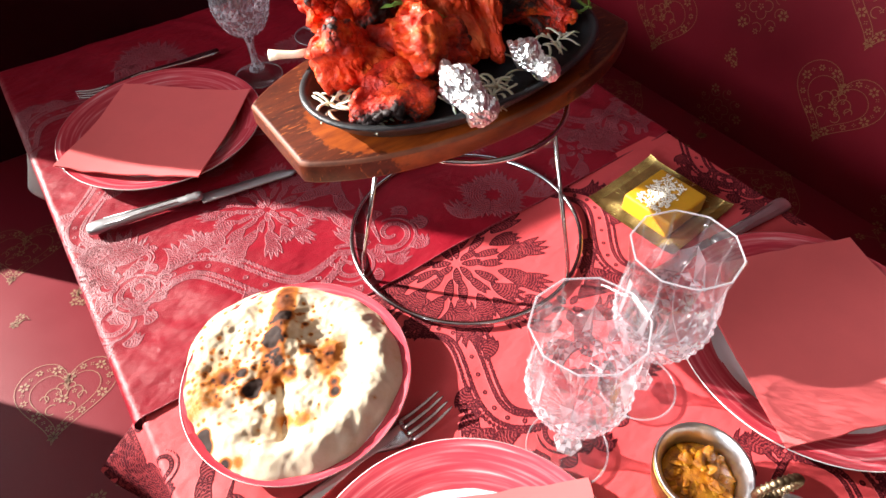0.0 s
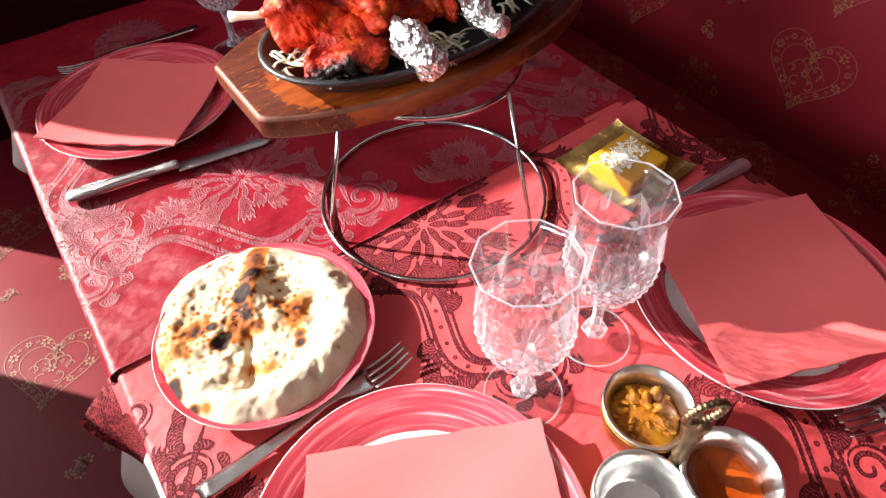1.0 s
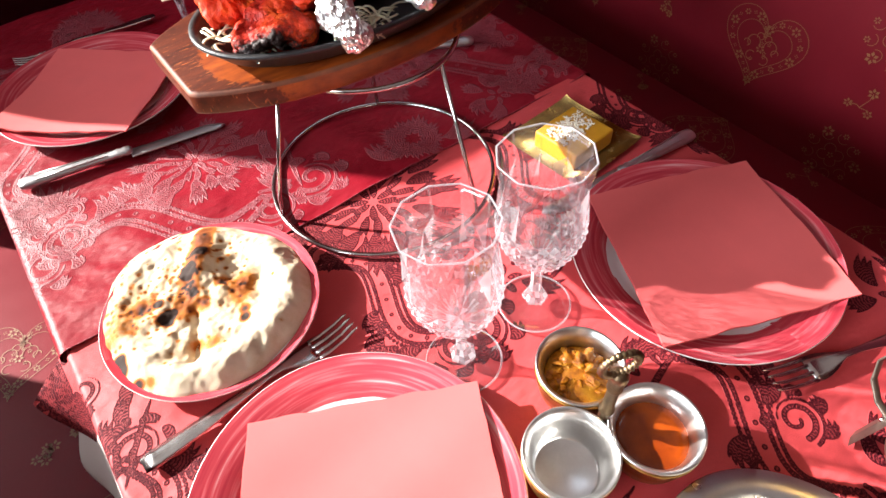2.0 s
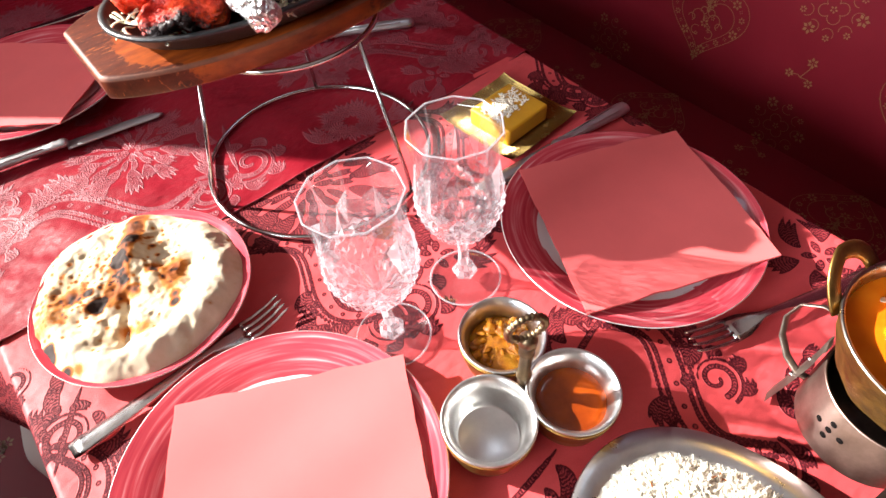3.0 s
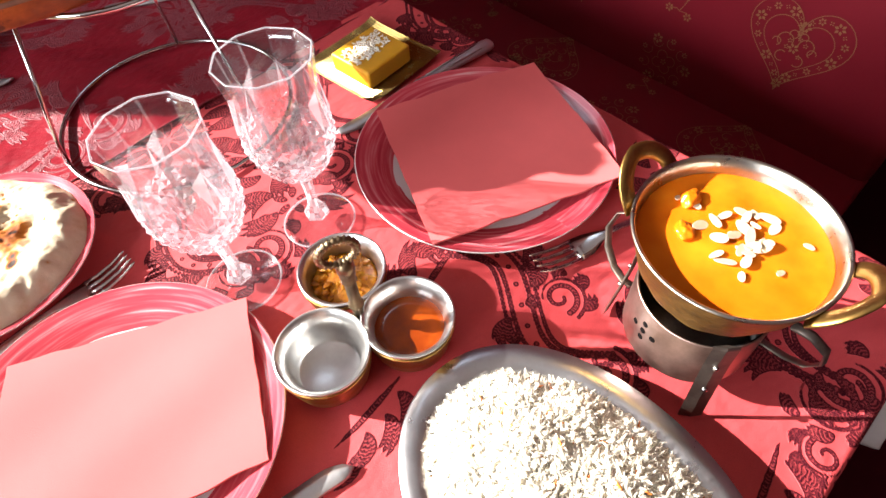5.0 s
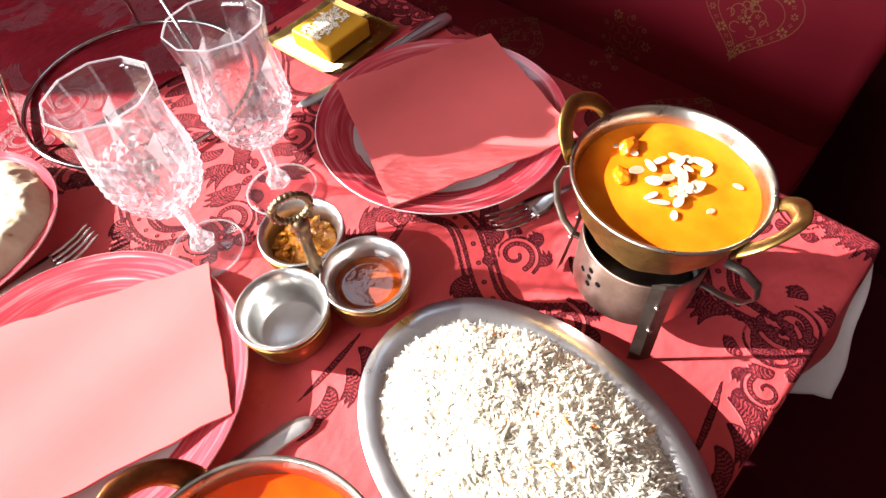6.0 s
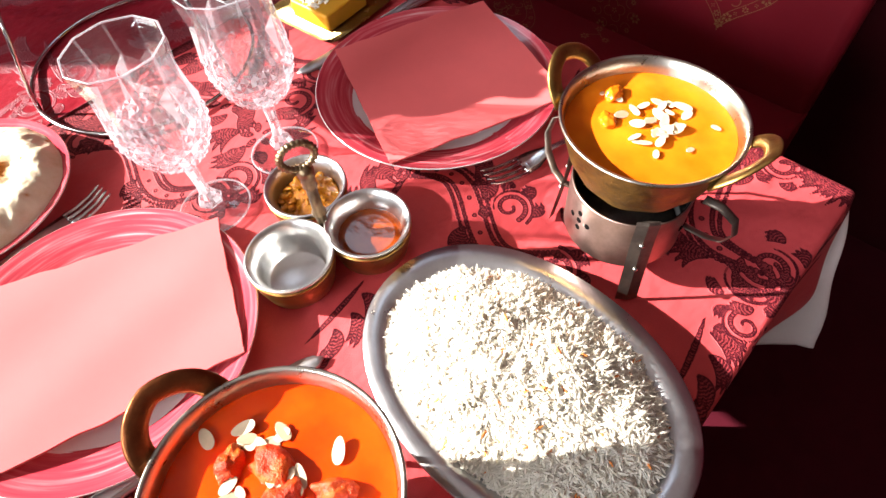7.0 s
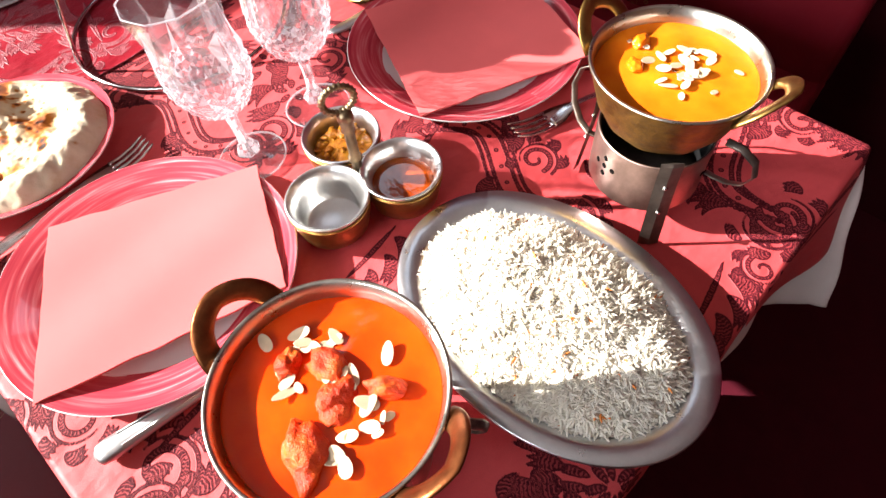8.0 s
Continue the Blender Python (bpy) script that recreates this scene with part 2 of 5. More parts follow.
def char_material(name, stops, scale, char, char_at, rough, coat, bump_d, sss=0.0, soft=0.12, crust=False):
    """Roasted food: warm tones with dark scorched patches; crust: also where the mesh keeps a scorch."""
    m, nt, b = nodes_of(name)
    tone = noise_fac(nt, scale, 6, 0.65, each=True)
    patch = noise_fac(nt, scale * 0.62, 4, 0.6, each=True)
    fine = noise_fac(nt, scale * 7, 4, 0.65)
    c = ramp(nt, tone, stops)
    burn = patch
    if crust:
        at = nt.nodes.new("ShaderNodeAttribute")
        at.attribute_name = "scorch"
        burn = math_node(nt, "ADD", at.outputs["Fac"], math_node(nt, "MULTIPLY", math_node(nt, "SUBTRACT", fine, 0.5), 0.6))
    c = mix(nt, ramp(nt, burn, [(char_at, (0, 0, 0)), (char_at + soft, (1, 1, 1))]), c, char)
    link(nt, c, b.inputs["Base Color"])
    b.inputs["Roughness"].default_value = rough
    b.inputs["Specular IOR Level"].default_value = 0.32
    b.inputs["Coat Weight"].default_value = coat
    b.inputs["Coat Roughness"].default_value = 0.2
    if sss:
        b.inputs["Subsurface Weight"].default_value = sss
        b.inputs["Subsurface Radius"].default_value = (0.006, 0.002, 0.001)
        b.inputs["Subsurface Scale"].default_value = 1.0
    add_bump(nt, b, mix(nt, 0.6, tone, fine), 0.9, bump_d)
    return m


M_CHICKEN = char_material("tandoori_skin", [(0.3, (0.16, 0.004, 0.002)), (0.43, (0.46, 0.015, 0.003)), (0.56, (0.65, 0.046, 0.005)), (0.7, (0.76, 0.14, 0.016))],
                          44, (0.016, 0.007, 0.006), 0.2, 0.5, 0.1, 0.0034, 0.0, 0.16, True)
M_MEAT = char_material("tandoori_meat", [(0.3, (0.45, 0.018, 0.004)), (0.52, (0.68, 0.055, 0.008)), (0.75, (0.78, 0.2, 0.06))],
                       38, (0.04, 0.01, 0.006), 0.34, 0.48, 0.08, 0.0022, 0.0, 0.25, True)
M_TIKKA = char_material("sauced_chicken", [(0.3, (0.42, 0.014, 0.001)), (0.5, (0.62, 0.04, 0.002)), (0.75, (0.74, 0.13, 0.006))],
                        60, (0.24, 0.01, 0.001), 0.6, 0.42, 0.03, 0.003)
M_CHUTNEY = char_material("mango_pickle", [(0.3, (0.22, 0.05, 0.003)), (0.46, (0.55, 0.19, 0.008)), (0.7, (0.72, 0.36, 0.02))],
                          90, (0.14, 0.03, 0.003), 0.62, 0.25, 0.3, 0.002)


def nan_material():
    m, nt, b = nodes_of("baked_flatbread")
    at = nt.nodes.new("ShaderNodeAttribute")
    at.attribute_name = "bake"
    mid = noise_fac(nt, 60, 5, 0.65)
    fine = noise_fac(nt, 190, 3, 0.6)
    heat = math_node(nt, "ADD", at.outputs["Fac"], math_node(nt, "MULTIPLY", math_node(nt, "SUBTRACT", mid, 0.5), 0.3))
    heat = math_node(nt, "ADD", heat, math_node(nt, "MULTIPLY", math_node(nt, "SUBTRACT", fine, 0.5), 0.2))
    c = ramp(nt, heat, [(0.0, (0.58, 0.49, 0.36)), (0.17, (0.5, 0.37, 0.23)), (0.34, (0.4, 0.135, 0.02)), (0.56, (0.2, 0.05, 0.01)), (0.78, (0.02, 0.009, 0.006))])
    link(nt, c, b.inputs["Base Color"])
    b.inputs["Roughness"].default_value = 0.75
    b.inputs["Specular IOR Level"].default_value = 0.2
    b.inputs["Subsurface Weight"].default_value = 0.1
    b.inputs["Subsurface Radius"].default_value = (0.005, 0.003, 0.0015)
    add_bump(nt, b, mix(nt, 0.4, mid, fine), 0.35, 0.0015)
    return m


M_NAN = nan_material()


def curry_material(name, low, high, rough=0.12, spec=0.3):
    m, nt, b = nodes_of(name)
    n = noise_fac(nt, 28, 4, 0.55)
    link(nt, ramp(nt, n, [(0.35, low), (0.65, high)]), b.inputs["Base Color"])
    b.inputs["Roughness"].default_value = rough
    b.inputs["Subsurface Weight"].default_value = 0.15
    b.inputs["Subsurface Radius"].default_value = (0.006, 0.003, 0.001)
    b.inputs["Specular IOR Level"].default_value = spec
    add_bump(nt, b, n, 0.25, 0.002)
    return m


M_KORMA = curry_material("yellow_curry", (0.6, 0.12, 0.003), (0.7, 0.18, 0.007), 0.2)
M_MASALA = curry_material("orange_curry", (0.62, 0.034, 0.001), (0.7, 0.062, 0.002))
M_SAUCE = curry_material("red_brown_sauce", (0.18, 0.024, 0.002), (0.34, 0.06, 0.005), 0.05, 0.55)
M_CAKE = plain("yellow_fudge", (0.58, 0.29, 0.012), 0.5, var=0.1, scale=50, bscale=280, bump=0.4, dist=0.0008, sss=0.15)


def foil_material():
    m, nt, b = nodes_of("crumpled_foil")
    v = nt.nodes.new("ShaderNodeTexVoronoi")
    v.feature = "SMOOTH_F1"
    v.inputs["Scale"].default_value = 240
    tc = nt.nodes.new("ShaderNodeTexCoord")
    link(nt, tc.outputs["Object"], v.inputs["Vector"])
    b.inputs["Base Color"].default_value = (0.82, 0.81, 0.8, 1)
    b.inputs["Metallic"].default_value = 1
    b.inputs["Roughness"].default_value = 0.28
    add_bump(nt, b, v.outputs["Distance"], 0.35, 0.0014)
    return m


M_FOIL = foil_material()


def glass_material(name, scatter, shine, rough, tints):
    """Lead crystal whose grazing faces shine more; glints and dark reflections are painted per facet."""
    m, nt, b = nodes_of(name)
    nt.nodes.remove(b)
    facet = nt.nodes.new("ShaderNodeNewGeometry").outputs["Random Per Island"]
    clear = nt.nodes.new("ShaderNodeBsdfTransparent")
    link(nt, ramp(nt, facet, tints), clear.inputs[0])
    gloss = nt.nodes.new("ShaderNodeBsdfGlossy")
    gloss.inputs["Roughness"].default_value = rough
    rim = nt.nodes.new("ShaderNodeLayerWeight")
    rim.inputs["Blend"].default_value = 0.3
    coated = nt.nodes.new("ShaderNodeMixShader")
    link(nt, ramp(nt, rim.outputs["Facing"], [(0.1, (0.04,) * 3), (0.95, (shine,) * 3)]), coated.inputs[0])
    link(nt, clear.outputs[0], coated.inputs[1])
    link(nt, gloss.outputs[0], coated.inputs[2])
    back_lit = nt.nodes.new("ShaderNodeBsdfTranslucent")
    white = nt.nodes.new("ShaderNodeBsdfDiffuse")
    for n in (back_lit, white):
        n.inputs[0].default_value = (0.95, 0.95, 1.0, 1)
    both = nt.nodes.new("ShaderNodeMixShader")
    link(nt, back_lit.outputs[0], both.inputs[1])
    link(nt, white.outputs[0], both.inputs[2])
    # White diffuse on some facets, imitating sun sparkle in the cuts.
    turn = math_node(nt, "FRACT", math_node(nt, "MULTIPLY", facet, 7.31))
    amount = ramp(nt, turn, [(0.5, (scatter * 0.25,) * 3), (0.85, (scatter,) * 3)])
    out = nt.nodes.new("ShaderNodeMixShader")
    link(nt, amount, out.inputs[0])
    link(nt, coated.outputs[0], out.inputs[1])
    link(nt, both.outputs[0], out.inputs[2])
    link(nt, out.outputs[0], nt.nodes["Material Output"].inputs[0])
    return m


# Greyer tints imitate facets that mirror the dim room.
M_GLASS = glass_material("crystal_clear", 0.03, 0.45, 0.03, [(0.0, (0.9, 0.89, 0.9)), (1.0, (0.99, 0.99, 1.0))])
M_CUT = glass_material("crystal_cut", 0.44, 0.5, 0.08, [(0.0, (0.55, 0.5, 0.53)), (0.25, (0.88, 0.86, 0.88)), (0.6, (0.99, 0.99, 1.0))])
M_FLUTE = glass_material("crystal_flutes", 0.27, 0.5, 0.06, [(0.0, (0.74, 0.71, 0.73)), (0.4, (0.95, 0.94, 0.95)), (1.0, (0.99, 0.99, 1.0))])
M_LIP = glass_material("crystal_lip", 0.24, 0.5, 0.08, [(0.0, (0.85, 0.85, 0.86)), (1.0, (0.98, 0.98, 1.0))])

# ---------------------------------------------------------------- mesh tools


def finish(bm, smooth=True):
    bmesh.ops.recalc_face_normals(bm, faces=bm.faces)
    for f in bm.faces:
        f.smooth = smooth
    return bm


def part(name, bm, material, parent=None, label="", smooth=None):
    """Links a bmesh as one mesh object under a thing or a part."""
    if smooth is not None:
        for f in bm.faces:
            f.smooth = smooth
    me = bpy.data.meshes.new(name)
    bm.to_mesh(me)
    bm.free()
    me.materials.append(material)
    ob = new(name, me)
    ob.parent = parent
    if label:
        ob["label"] = label
    return ob


def thing(name, m, label, category, group="", kind=""):
    ob = new(name)
    ob.empty_display_size = 0.05
    ob.matrix_world = m
    return tagged(ob, label, category, group, kind)


def lathe(profile, seg=64, warp=None):
    """Turns (radius, height) pairs about z; a radius of 0 closes to a point. warp(angle, i, r, z) gives the radius."""
    bm = bmesh.new()
    rings = []
    for i, (r, z) in enumerate(profile):
        if r < 1e-6:
            rings.append([bm.verts.new((0, 0, z))])
        else:
            ring = []
            for k in range(seg):
                a = 2 * math.pi * k / seg
                rr = warp(a, i, r, z) if warp else r
                ring.append(bm.verts.new((rr * math.cos(a), rr * math.sin(a), z)))
            rings.append(ring)
    for a, b in zip(rings, rings[1:]):
        if len(a) == 1 and len(b) == 1:
            continue
        for k in range(seg):
            j = (k + 1) % seg
            if len(a) == 1:
                bm.faces.new((a[0], b[j], b[k]))
            elif len(b) == 1:
                bm.faces.new((a[k], a[j], b[0]))
            else:
                bm.faces.new((a[k], a[j], b[j], b[k]))
    return finish(bm)


def tube(points, radius, seg=10, closed=False, flat=1.0, up=Vector((0, 0, 1))):
    """A round (or flattened) bar along points; radius is one number or one a point."""
    pts = [Vector(p) for p in points]
    n = len(pts)
    rad = radius if isinstance(radius, (list, tuple)) else [radius] * n
    bm = bmesh.new()
    rings = []
    side = None
    for i, p in enumerate(pts):
        a = pts[(i - 1) % n] if closed or i else p
        b = pts[(i + 1) % n] if closed or i < n - 1 else p
        d = (b - a).normalized()
        if side is None:
            side = d.cross(up)
            if side.length < 1e-3:
                side = d.cross(Vector((1, 0, 0)))
        side = (side - d * side.dot(d)).normalized()
        top = side.cross(d)
        rings.append([bm.verts.new(p + rad[i] * (math.cos(t) * side + flat * math.sin(t) * top)) for t in (2 * math.pi * k / seg for k in range(seg))])
    pairs = list(zip(rings, rings[1:]))
    if closed:
        pairs.append((rings[-1], rings[0]))
    for a, b in pairs:
        for k in range(seg):
            bm.faces.new((a[k], a[(k + 1) % seg], b[(k + 1) % seg], b[k]))
    if not closed:
        bm.faces.new(rings[0])
        bm.faces.new(rings[-1])
    return finish(bm)


def slab(outline, z0, z1, bevel=0.0, segments=2):
    """A flat plate from an outline, with rounded rims."""
    bm = bmesh.new()
    low = [bm.verts.new((x, y, z0)) for x, y in outline]
    face = bm.faces.new(low)
    up = bmesh.ops.extrude_face_region(bm, geom=[face])
    for v in (e for e in up["geom"] if isinstance(e, bmesh.types.BMVert)):
        v.co.z = z1
    bmesh.ops.recalc_face_normals(bm, faces=bm.faces)
    if bevel:
        edges = [e for e in bm.edges if abs(e.verts[0].co.z - e.verts[1].co.z) < 1e-9]
        bmesh.ops.bevel(bm, geom=edges, offset=bevel, segments=segments, affect="EDGES", profile=0.5)
    return bm


def box(x0, x1, y0, y1, z0, z1, bevel=0.0, segments=2):
    bm = bmesh.new()
    bmesh.ops.create_cube(bm, size=1)
    for v in bm.verts:
        v.co = Vector(((x0, x1)[v.co.x > 0], (y0, y1)[v.co.y > 0], (z0, z1)[v.co.z > 0]))
    if bevel:
        bmesh.ops.bevel(bm, geom=bm.edges[:], offset=bevel, segments=segments, affect="EDGES", profile=0.5)
    return bm


def arc(cx, cy, r, a0, a1, n):
    return [(cx + r * math.cos(radians(a0 + (a1 - a0) * k / n)), cy + r * math.sin(radians(a0 + (a1 - a0) * k / n))) for k in range(n + 1)]


def lump(size, seed, rough=0.25, freq=3.0, subdiv=4):
    """An uneven lump with the half-sizes in size."""
    bm = bmesh.new()
    bmesh.ops.create_icosphere(bm, subdivisions=subdiv, radius=1)
    off = Vector((seed * 7.13, seed * 3.7, seed * 1.9))
    for v in bm.verts:
        d = v.co.copy()
        k = 1 + rough * noise.noise(d * freq * 0.5 + off) * 1.6 + rough * 0.45 * noise.noise(d * freq * 1.6 + off) + rough * 0.2 * noise.noise(d * freq * 4 + off)
        v.co = Vector((d.x * size[0], d.y * size[1], d.z * size[2])) * k
    return finish(bm)


def move(bm, m):
    bm.transform(m)
    return bm


def join(*bms):
    out = bmesh.new()
    for b in bms:
        me = bpy.data.meshes.new("tmp")
        b.to_mesh(me)
        b.free()
        out.from_mesh(me)
        bpy.data.meshes.remove(me)
    return out


def grid_mesh(name, fx, us, vs, material, parent=None, figure=None, thickness=0.0):
    """A sheet: fx(u, v arrays) gives x, y, z arrays. figure: the woven distance in mm at each point."""
    U, V = np.meshgrid(us, vs, indexing="ij")
    P = np.stack(fx(U, V), -1).reshape(-1, 3)
    nu, nv = len(us), len(vs)
    i = np.arange(nu * nv).reshape(nu, nv)
    quads = np.stack([i[:-1, :-1], i[1:, :-1], i[1:, 1:], i[:-1, 1:]], -1).reshape(-1, 4)
    me = bpy.data.meshes.new(name)
    me.vertices.add(len(P))
    me.vertices.foreach_set("co", P.ravel().astype(np.float32))
    me.loops.add(quads.size)
    me.loops.foreach_set("vertex_index", quads.ravel().astype(np.int32))
    me.polygons.add(len(quads))
    me.polygons.foreach_set("loop_start", np.arange(0, quads.size, 4, dtype=np.int32))
    me.polygons.foreach_set("use_smooth", np.ones(len(quads), dtype=bool))
    me.update(calc_edges=True)
    if figure is not None:
        for key, values in zip(("figure_mm", "figure_run"), figure):
            at = me.attributes.new(key, "FLOAT", "POINT")
            at.data.foreach_set("value", values.ravel().astype(np.float32))
    me.materials.append(material)
    ob = new(name, me)
    ob.parent = parent
    if thickness:
        so = ob.modifiers.new("thickness", "SOLIDIFY")
        so.thickness, so.offset = thickness, -1
    return ob

# ---------------------------------------------------------------- the room


def structure(name, bm, material, label):
    return tagged(part(name, bm, material, None), label, kind="structure")


structure("floor", box(-3, 1.06, -3, 2.0, -0.1, 0), M_FLOOR, "dark red carpet floor under the tables")
structure("ceiling", join(box(-3.1, 1.2, -3.1, 1.3, 2.7, 2.8), box(-3.1, 0.4, 1.3, 1.85, 2.7, 2.8), box(1.1, 1.2, 1.3, 1.85, 2.7, 2.8), box(-3.1, 1.2, 1.85, 2.1, 2.7, 2.8)),
          M_CEILING, "pale painted ceiling with a roof light")
structure("wall_east", box(1.06, 1.2, -3, 2.0, 0, 2.7), M_WALLDARK, "dark maroon wall behind the bench")
structure("wall_south", box(-3, 1.06, -3.1, -3, 0, 2.7), M_PLASTER, "plain warm plaster wall")
# window wall: sill, lintel and piers round one wide opening; unseen, edges placed to shape the sun patch
structure("wall_north", join(box(-3, 1.06, 1.9, 2.0, 0, 0.84), box(-3, 1.06, 1.9, 2.0, 2.3, 2.7),
                             box(-0.85, 1.06, 1.9, 2.0, 0.84, 2.3), box(-3, -2.6, 1.9, 2.0, 0.84, 2.3)), M_PLASTER,
          "plaster wall with a wide sunny window")
# Unseen wall; the opening is added as the fill lamp's source.
structure("wall_west", join(box(-3.1, -3, -3, 2.0, 0, 0.9), box(-3.1, -3, -3, 2.0, 2.4, 2.7),
                            box(-3.1, -3, 1.4, 2.0, 0.9, 2.4), box(-3.1, -3, -3, -0.5, 0.9, 2.4)), M_PLASTER,
          "unseen plaster wall with an opening added for the fill lamp")
win = thing("window_1", pose(0, 0, 0), "wide window with a dark frame", "window", kind="structure")
for x0, x1, z0, z1 in ((-2.6, -2.55, 0.84, 2.3), (-0.885, -0.85, 0.84, 2.3), (-2.55, -0.885, 0.84, 0.88), (-2.55, -0.885, 2.25, 2.3)):
    part("window_frame", box(x0, x1, 1.92, 1.97, z0, z1, 0.004), M_DARKWOOD, win)

roof = thing("window_2", pose(0, 0, 0), "roof light with a dark frame in the ceiling", "window", kind="structure")
for x0, x1, y0, y1 in ((0.4, 0.435, 1.3, 1.85), (1.065, 1.1, 1.3, 1.85), (0.435, 1.065, 1.3, 1.335), (0.435, 1.065, 1.815, 1.85), (0.735, 0.765, 1.335, 1.815)):
    part("window_frame", box(x0, x1, y0, y1, 2.69, 2.74, 0.004), M_DARKWOOD, roof)

# ---------------------------------------------------------------- benches with printed covers


def strip(pts, width, closed=False):
    """A flat printed line in the xy plane."""
    bm = bmesh.new()
    n = len(pts)
    left, right = [], []
    for i, p in enumerate(pts):
        a = pts[(i - 1) % n] if closed or i else p
        b = pts[(i + 1) % n] if closed or i < n - 1 else p
        d = Vector((b[0] - a[0], b[1] - a[1]))
        d = d.normalized() if d.length > 1e-9 else Vector((1, 0))
        left.append(bm.verts.new((p[0] - d.y * width / 2, p[1] + d.x * width / 2, 0)))
        right.append(bm.verts.new((p[0] + d.y * width / 2, p[1] - d.x * width / 2, 0)))
    last = n if closed else n - 1
    for i in range(last):
        j = (i + 1) % n
        bm.faces.new((right[i], right[j], left[j], left[i]))
    return bm


def heart_line(s, n=56):
    out = []
    for k in range(n):
        t = 2 * math.pi * k / n
        out.append((s * 0.0625 * 16 * math.sin(t) ** 3, s * (13 * math.cos(t) - 5 * math.cos(2 * t) - 2 * math.cos(3 * t) - math.cos(4 * t) + 2.5) / 15.5))
    return out


def star_flower(x, y, r, petals=5, turn=0.0):
    bm = bmesh.new()
    for k in range(petals):
        a = turn + 2 * math.pi * k / petals
        d, s = (math.cos(a), math.sin(a)), (-math.sin(a), math.cos(a))
        q = [(0.25, 0.0), (0.6, 0.26), (1.0, 0.0), (0.6, -0.26)]
        bm.faces.new([bm.verts.new((x + r * (u * d[0] + v * s[0]), y + r * (u * d[1] + v * s[1]), 0)) for u, v in q])
    return bm


def heart_print(seed):
    """A gold heart: two thin outlines with blossoms between them and a small figure of scrolls inside."""
    rnd = random.Random(seed)
    bits = [strip(heart_line(0.072), 0.001, True), strip(heart_line(0.049), 0.0009, True)]
    mid = heart_line(0.0605, 17)
    for k, (x, y) in enumerate(mid):
        bits.append(star_flower(x, y, 0.0058 + 0.0028 * (k % 2), 6, k))
    for k in range(17):
        x, y = heart_line(0.0605, 34)[2 * k + 1]
        bits.append(star_flower(x, y, 0.0036, 4, 2 * k))
    for side in (-1, 1):
        for cx, cy, r, a0, a1 in ((0.015, 0.012, 0.011, 200, -60), (0.012, -0.012, 0.008, 120, -120), (0.026, 0.006, 0.006, 0, 250), (0.007, 0.024, 0.006, 250, -40)):
            bits.append(strip([(side * px, py) for px, py in arc(cx, cy, r, a0, a1, 12)], 0.0012))
    for _ in range(5):
        bits.append(star_flower(rnd.uniform(-0.02, 0.02), rnd.uniform(-0.018, 0.024), 0.004, 5, rnd.random()))
    bits.append(star_flower(0, 0.004, 0.008, 6))
    return join(*bits)


def wreath_print(seed):
    """A round garland: curling stems with star blossoms of two sizes."""
    rnd = random.Random(seed)
    bits = []
    for k in range(9):
        a = 2 * math.pi * k / 9
        x, y = 0.042 * math.cos(a), 0.042 * math.sin(a)
        bits.append(star_flower(x, y, 0.0055 + 0.0045 * (k % 3 == 0), 6, rnd.random()))
        bits.append(strip(arc(x * 0.86, y * 0.86, 0.009, math.degrees(a) + 60, math.degrees(a) + 240, 8), 0.0009))
    for k in range(4):
        a = k * 1.571 + 0.4
        bits.append(strip(arc(0.012 * math.cos(a), 0.012 * math.sin(a), 0.009, math.degrees(a) - 120, math.degrees(a) + 120, 10), 0.001))
    bits.append(star_flower(0, 0, 0.006, 5))
    return join(*bits)


def spray_print(seed):
    """A loose group of small gold blossoms."""
    rnd = random.Random(seed)
    bits = []
    for k in range(rnd.randint(3, 5)):
        x, y = rnd.uniform(-0.022, 0.022), rnd.uniform(-0.022, 0.022)
        bits.append(star_flower(x, y, rnd.uniform(0.007, 0.01), 6, rnd.random()))
        bits.append(strip([(x, y), (x * 0.5 + 0.004, y * 0.5), (0, -0.006)], 0.0011))
    return join(*bits)


def prints(parent, m, rows):
    """Prints on a cover, whose face is the xy plane of m: rows of (kind, x, y, turn)."""
    for k, (kind, x, y, turn) in enumerate(rows):
        bm = {"heart": heart_print, "wreath": wreath_print, "spray": spray_print}[kind](k)
        name = {"heart": "heart_print", "wreath": "garland_print", "spray": "blossom_print"}[kind]
        part(name, move(bm, m @ pose(x, y, 0.0008, 0, 0, turn)), M_PRINT, parent, "faded gold print", False)


right_bench = thing("bench", pose(0, 0, 0), "dark red upholstered bench with gold heart prints", "bench", "benches")
part("seat", box(0.22, 0.765, 0.1, 1.62, 0.38, 0.5, 0.012, 3), M_VINYL, right_bench, smooth=True)
part("base", box(0.3, 0.72, 0.14, 1.6, 0.0, 0.38, 0.004), M_DARKWOOD, right_bench)
back = box(-0.05, 0.0, 0.1, 1.62, 0.0, 0.62, 0.02, 3)
BACK = pose(0.727, 0, 0.48, 0, 2.5, 0)
part("backrest", move(back, BACK @ pose(0.05, 0, 0)), M_VINYL, right_bench, smooth=True)

